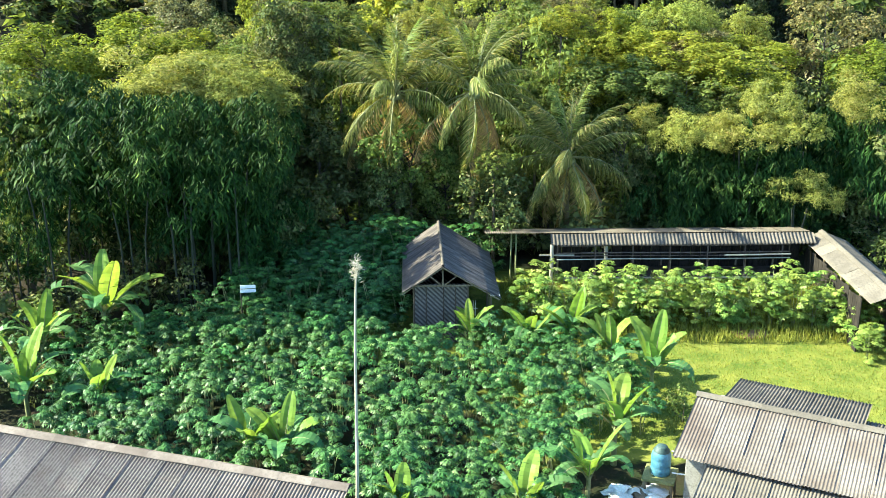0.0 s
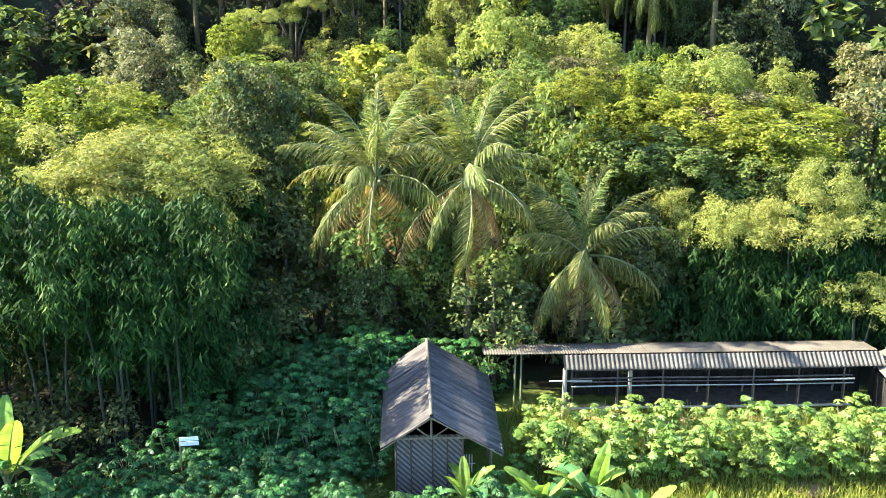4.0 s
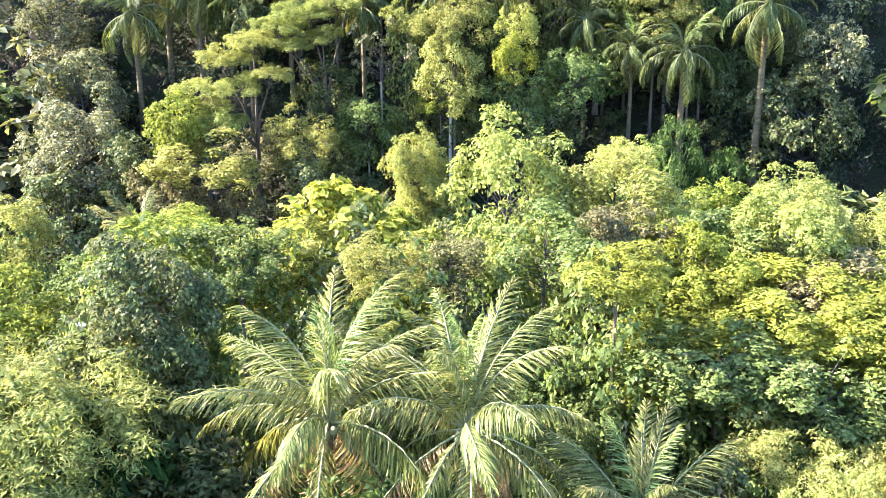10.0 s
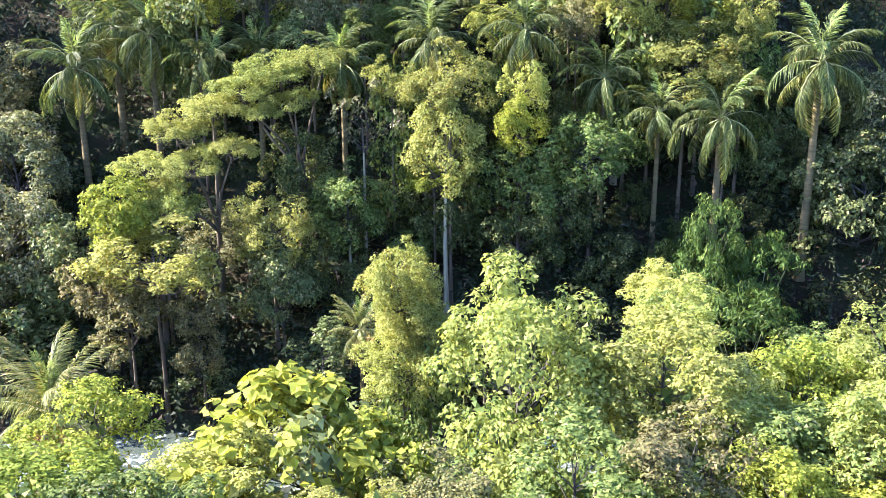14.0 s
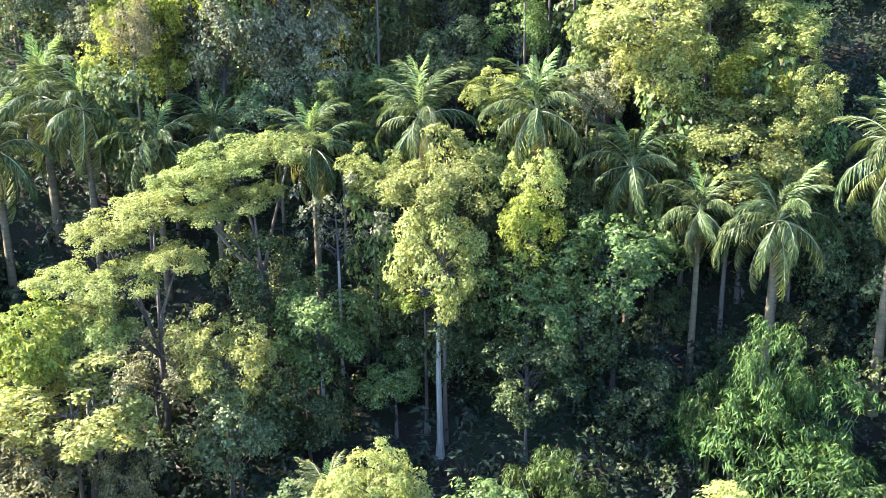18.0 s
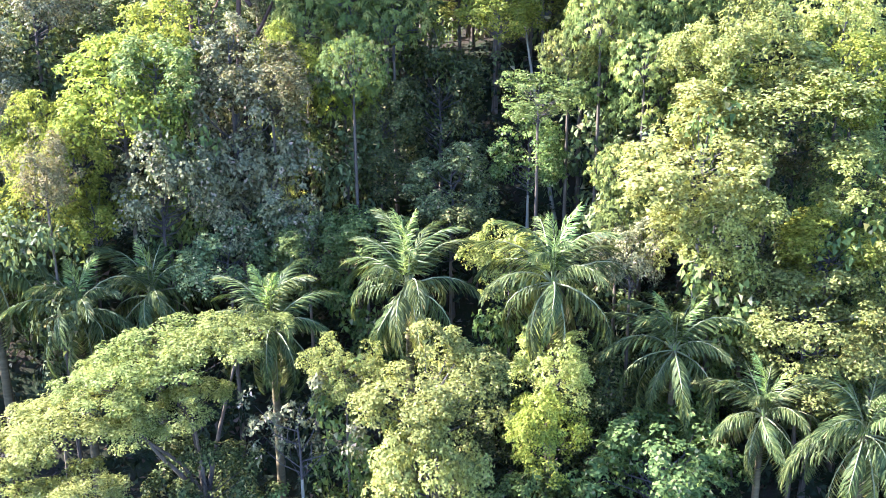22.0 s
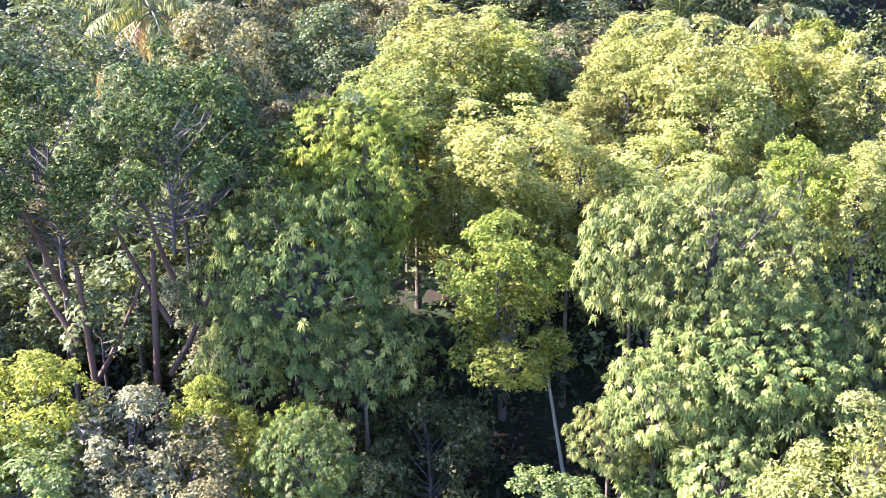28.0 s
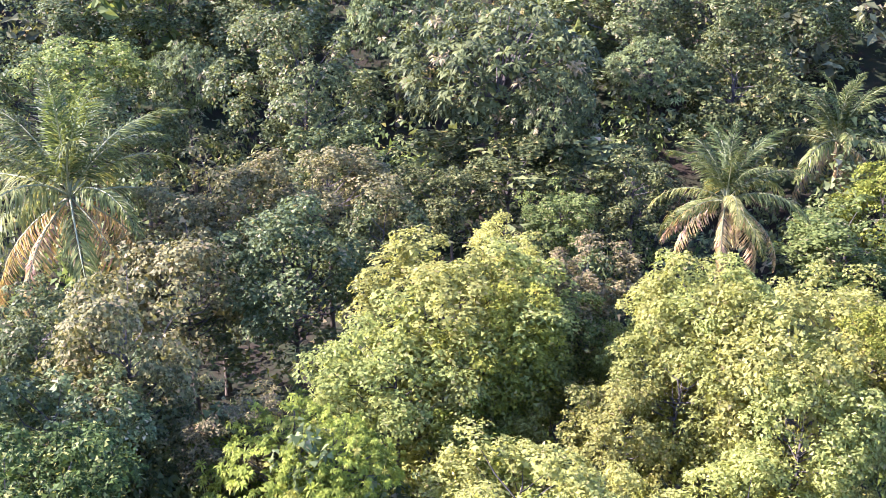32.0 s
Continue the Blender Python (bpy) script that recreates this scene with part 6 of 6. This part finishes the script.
# ---- water tank on its stand, with rubbish beside it ----
stand = thing("tank_stand", 7.42, 31.55, 0, -20, "square painted stand under the water tank", "stand")
wall_part(stand, "top", -0.55, 0.55, -0.55, 0.55, 1.08, 1.2, PLANT_STAND)
for sx in (-0.45, 0.45):
    for sy in (-0.45, 0.45):
        beam("leg", stand, (sx, sy, 0), (sx, sy, 1.08), 0.07, TIMBER)
tank = thing("water_tank", 7.42, 31.55, 1.2, 0, "blue plastic water tank with a dark lid", "water tank")
prof = ((0.3, 0.0), (0.335, 0.03), (0.34, 0.27), (0.33, 0.3), (0.34, 0.33), (0.34, 0.55), (0.33, 0.58), (0.34, 0.61), (0.33, 0.76), (0.27, 0.87))
v, f = tube([(0, 0, z) for r, z in prof], [r for r, z in prof], 24)
part("body", quads_mesh("body", v, f, TANK_BLUE, True), tank)
prof = ((0.28, 0.83), (0.28, 0.9), (0.22, 0.95), (0.2, 1.01), (0.18, 1.04), (0.01, 1.06))
v, f = tube([(0, 0, z) for r, z in prof], [r for r, z in prof], 20)
part("lid", quads_mesh("lid", v, f, TANK_DARK, True), tank)
beam("pipe", tank, (0.3, -0.1, 0.9), (1.3, -0.35, 0.75), 0.025, WHITE)
beam("pipe", tank, (0.35, -0.2, 0.12), (1.9, -0.6, 0.1), 0.025, WHITE)
dr = random.Random(6)
heap = thing("rubbish_heap", 6.6, 31.0, 0, 0, "heap of crates covered with torn white plastic sheets", "rubbish")
for k in range(5):
    wall_part(heap, "crate", -0.75 + k * 0.3, -0.35 + k * 0.3, -0.4 + 0.1 * (k % 2), 0.45, 0, 0.55 + 0.12 * (k % 3), TIMBER)
for k in range(9):
    bm = bmesh.new()
    bmesh.ops.create_grid(bm, x_segments=8, y_segments=8, size=0.34)
    for v in bm.verts:
        v.co.z = 0.16 * noise.noise(v.co * 3 + Vector((k * 5, 0, 0))) - 0.12 * v.co.length
    ext = bmesh.ops.solidify(bm, geom=bm.faces[:], thickness=0.012)
    part("plastic_sheet", mesh_of("plastic_sheet", bm, WHITE, True), heap, pose(dr.uniform(-0.8, 0.8), dr.uniform(-0.6, 0.5), 0.72 + 0.05 * k / 3, dr.uniform(-15, 15), dr.uniform(-15, 15), k * 40))

# ---- ash and cuttings on the grass, bare litter by the pen ----
for i, (x, y, s) in enumerate(((14.6, 46.0, 0.9), (20.2, 47.6, 1.1), (7.0, 50.9, 1.3), (8.2, 50.5, 1.5), (10.6, 50.6, 1.6), (13.2, 50.6, 1.5))):
    bm = bmesh.new()
    bmesh.ops.create_uvsphere(bm, u_segments=20, v_segments=10, radius=1)
    for v in bm.verts:
        v.co *= 1 + 0.35 * noise.noise(v.co * 2.2 + Vector((i * 4, 2, 1)))
    mound = tagged(new("earth_mound", mesh_of("earth_mound", bm, EARTH if i != 2 else STRAW, True)), "low mound of bare earth and dry cuttings", "mound", "mounds")
    mound.matrix_basis = scaled(x, y, float(ground(x, y)), s, s * 0.7, 0.16)


# ---- cassava ----
CASSAVA = []
for s in range(4):
    crown_data, bough_data = crown_shape(300 + s, R=0.9, H=0.85, lobes=16, lobe=0.3, count=120, length=0.21, width=0.08, droop=0.75, rosette=8, inside=0.05, low=-0.45, puff=0, lift=2.6, flat=0.7, core=0)
    rng = np.random.default_rng(40 + s)
    canes = [tube([(0.05 * math.cos(a), 0.05 * math.sin(a), 0), (0.12 * math.cos(a), 0.12 * math.sin(a), 0.7), (0.3 * math.cos(a + 0.3), 0.3 * math.sin(a + 0.3), 1.5), (0.38 * math.cos(a), 0.38 * math.sin(a), 1.95)], [0.022, 0.018, 0.014, 0.01], 5) for a in rng.uniform(0, 6.3, 4)]
    CASSAVA.append((quads_mesh("foliage", *crown_data, LEAF["cassava"]), quads_mesh("cane", *joined(canes), STEM)))
FULL_CASSAVA = []
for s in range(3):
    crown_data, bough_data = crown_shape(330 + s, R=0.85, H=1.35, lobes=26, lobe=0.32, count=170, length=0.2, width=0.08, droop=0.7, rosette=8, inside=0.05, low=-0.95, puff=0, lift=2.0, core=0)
    FULL_CASSAVA.append((quads_mesh("foliage", *crown_data, LEAF["cassava_sun"]), quads_mesh("foliage", *crown_data, LEAF["cassava"])))
cas_n = 0


def cassava(x, y, height, full=0, words="cassava bush with umbrella-like hand-shaped leaves"):
    global cas_n
    cas_n += 1
    s = height / 2.5
    top = thing("cassava_plant", x, y, float(ground(x, y)) - 0.03, cas_n * 77.0, words, "plant", "cassava plants")
    leaves, canes = CASSAVA[cas_n % 4]
    if full:
        part("foliage", FULL_CASSAVA[cas_n % 3][full - 1], top, scaled(0, 0, height * 0.54, s, s, height * 0.47 / 1.35))
    else:
        part("foliage", leaves, top, scaled(0, 0, height - 0.85 * s, s, s, s))
    part("cane", canes, top, scaled(0, 0, 0, s, s, s))


cr = np.random.default_rng(17)
for yy in np.arange(29.4, 43.6, 1.25):
    for xx in np.arange(-14.5, 8.6, 1.3):
        x, y = xx + cr.uniform(-0.3, 0.3), yy + cr.uniform(-0.3, 0.3)
        behind = 33.0 - (x + 22.0) * 0.315 + 3.3
        if y < behind and x < -2.4 or x > 6.2 and y < 36.5 or x > 4.6 and y < 33 or x > 7.0 and y > 41:
            continue
        cassava(x, y, cr.uniform(1.9, 2.5))
for yy in np.arange(43.2, 46.4, 1.12):
    for xx in np.arange(-13.0, -2.6, 1.2):
        cassava(xx + cr.uniform(-0.3, 0.3), yy + cr.uniform(-0.3, 0.3), cr.uniform(1.9, 2.4))
for yy in np.arange(39.0, 44.5, 1.3):
    for xx in np.arange(-20.5, -14.8, 1.4):
        cassava(xx + cr.uniform(-0.4, 0.4), yy + cr.uniform(-0.3, 0.3), cr.uniform(1.7, 2.3))
# the hedge row wears the sunlit copy of the leaf colour
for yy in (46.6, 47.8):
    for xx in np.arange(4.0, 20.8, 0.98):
        cassava(xx + cr.uniform(-0.25, 0.25), yy + cr.uniform(-0.2, 0.2), cr.uniform(2.4, 3.0) - (0.4 if xx > 17 else 0), 1, words="tall cassava bush in a hedge-like row, leaf colour lightened as if sunlit")
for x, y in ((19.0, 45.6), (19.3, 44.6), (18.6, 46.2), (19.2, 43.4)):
    cassava(x, y, 2.1, 1, words="tall cassava bush in a hedge-like row, leaf colour lightened as if sunlit")
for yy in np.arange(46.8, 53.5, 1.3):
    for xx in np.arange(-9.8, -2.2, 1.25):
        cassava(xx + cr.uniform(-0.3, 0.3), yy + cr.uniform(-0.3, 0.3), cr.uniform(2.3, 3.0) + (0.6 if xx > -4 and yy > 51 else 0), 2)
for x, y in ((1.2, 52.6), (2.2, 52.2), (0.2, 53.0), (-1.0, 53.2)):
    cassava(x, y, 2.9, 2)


# ---- bananas ----
def banana_leaf(seed, length, width, arch, leaf):
    """A long leaf along +x, arching over, its two halves torn across into strips that sag unevenly."""
    rng = np.random.default_rng(seed)
    n = 17
    t = np.linspace(0, 1, n)
    ang = 1.3 - arch * t ** 1.4
    px = np.concatenate(([0], np.cumsum(np.cos(ang[1:])))) * length / (n - 1)
    pz = np.concatenate(([0], np.cumsum(np.sin(ang[1:])))) * length / (n - 1)
    half = width * 0.5 * np.clip(np.sin(np.pi * np.clip((t - 0.12) / 0.9, 0, 1)) ** 0.5, 0.03, 1)
    v, f = [], []
    for side in (-1, 1):
        sag = rng.uniform(-0.1, 0.3) - 0.2 * arch
        for i in range(n - 1):
            if rng.random() < 0.35:
                sag = rng.uniform(-0.5, 0.3) * min(arch, 1.6) + 0.35
            k = len(v)
            for j, gap in ((i, 0.0), (i + 1, -0.012 * arch)):
                up = np.array([-math.sin(ang[j]), 0, math.cos(ang[j])])
                at = np.array([px[j], 0, pz[j]])
                out = np.array([gap, side * half[j], 0])
                v += [at, at + out * 0.55 + up * half[j] * sag * 0.6, at + out + up * half[j] * sag * 0.7]
            f += [(k, k + 3, k + 4, k + 1), (k + 1, k + 4, k + 5, k + 2)]
    rib = tube(np.stack((px, np.zeros(n), pz - 0.012), 1), np.linspace(0.032, 0.007, n), 5)
    return quads_mesh("leaf", np.array(v), f, LEAF[leaf], False), quads_mesh("midrib", *rib, STEM, True)


BANANA_LEAVES = [banana_leaf(70 + k, 2.3, w, a, leaf) for k, (a, w, leaf) in enumerate(((0.35, 0.56, "banana"), (1.0, 0.7, "banana"), (1.7, 0.7, "banana_old"), (2.4, 0.64, "banana_old"), (3.0, 0.55, "banana_old")))]


def banana(x, y, ztop, size, seed):
    rng = random.Random(seed)
    top = thing("banana_plant", x, y, -0.05, rng.uniform(0, 360), "banana plant with broad bright green leaves", "plant", "banana plants")
    h = max(0.5, ztop - 0.4)
    v, f = tube([(0, 0, 0), (0.02, 0, h * 0.5), (0, 0.02, h), (0, 0, h + 0.25)], [0.12, 0.1, 0.075, 0.03], 9)
    part("stem", quads_mesh("stem", v, f, STEM, True), top)
    for i in range(9):
        which = 0 if i < 2 else 1 if i < 4 else 2 if i < 6 else 3 if i < 8 else 4
        s = size * rng.uniform(0.8, 1.1)
        leaf, rib = BANANA_LEAVES[which]
        ob = part("leaf", leaf, top, pose(0, 0, h, 0, 0, i * 137.5 + rng.uniform(-15, 15)) @ scaled(0.03, 0, 0, s, s, s, rng.uniform(-12, 12), rng.uniform(-12, 16)))
        part("midrib", rib, ob)


for i, (x, y, z, s) in enumerate(((-15.2, 43.6, 2.5, 1.5), (-16.4, 37.2, 1.7, 1.25), (-7.0, 33.4, 1.5, 0.9), (-5.7, 33.2, 1.5, 1.0), (1.3, 43.7, 1.6, 0.9), (3.9, 43.3, 1.6, 0.9), (5.7, 43.2, 1.8, 1.0), (7.3, 41.6, 1.7, 0.95), (8.6, 39.2, 1.9, 1.05), (6.3, 34.2, 1.9, 1.05), (4.9, 31.0, 1.7, 1.0), (2.7, 29.4, 1.4, 0.9), (-1.4, 29.4, 1.3, 0.8), (-17.4, 41.8, 1.9, 1.1), (-13.6, 37.5, 1.4, 0.9))):
    banana(x, y, z, s, i)
# undergrowth round the garden
# dark shrubs behind the bamboo are added to fill what is only black shade
for i, (x, y, r, k) in enumerate(((-18.5, 43.5, 1.6, "shrub"), (-15.4, 51.6, 1.9, "shrub_dark"), (-18.4, 51.0, 2.0, "shrub_dark"), (-12.8, 52.6, 1.8, "shrub_dark"), (-21.4, 51.4, 2.1, "shrub_dark"), (-16.8, 54.0, 2.0, "shrub_dark"), (-19.8, 54.4, 2.0, "shrub_dark"), (-20.4, 46.2, 2.0, "shrub_dark"), (-22.6, 44.6, 2.2, "shrub_dark"), (-17.6, 46.0, 1.7, "shrub_dark"), (-22.0, 48.2, 2.2, "shrub_dark"), (-16.8, 39.5, 1.2, "shrub_dark"), (-14.2, 40.6, 1.0, "shrub"), (-12.3, 44.0, 1.1, "shrub"), (-20, 39, 1.8, "shrub"), (-10.2, 45.2, 0.9, "shrub_dark"), (-12.5, 47.5, 1.5, "shrub_dark"), (9.6, 37.6, 0.9, "shrub"), (8.2, 29.2, 0.7, "shrub"), (-2.0, 44.4, 0.7, "shrub"), (1.4, 44.6, 0.6, "shrub"), (-15.5, 48.5, 1.8, "shrub_dark"), (9.5, 54.6, 1.3, "shrub"), (12, 54.6, 1.4, "shrub"), (14.5, 54.8, 1.4, "shrub"), (24, 51, 1.8, "shrub"), (25.5, 46, 1.6, "shrub"), (24, 55, 1.7, "shrub_dark"))):
    tree(k, x, y, float(ground(x, y)) + r * 0.75, r, r * 0.85)
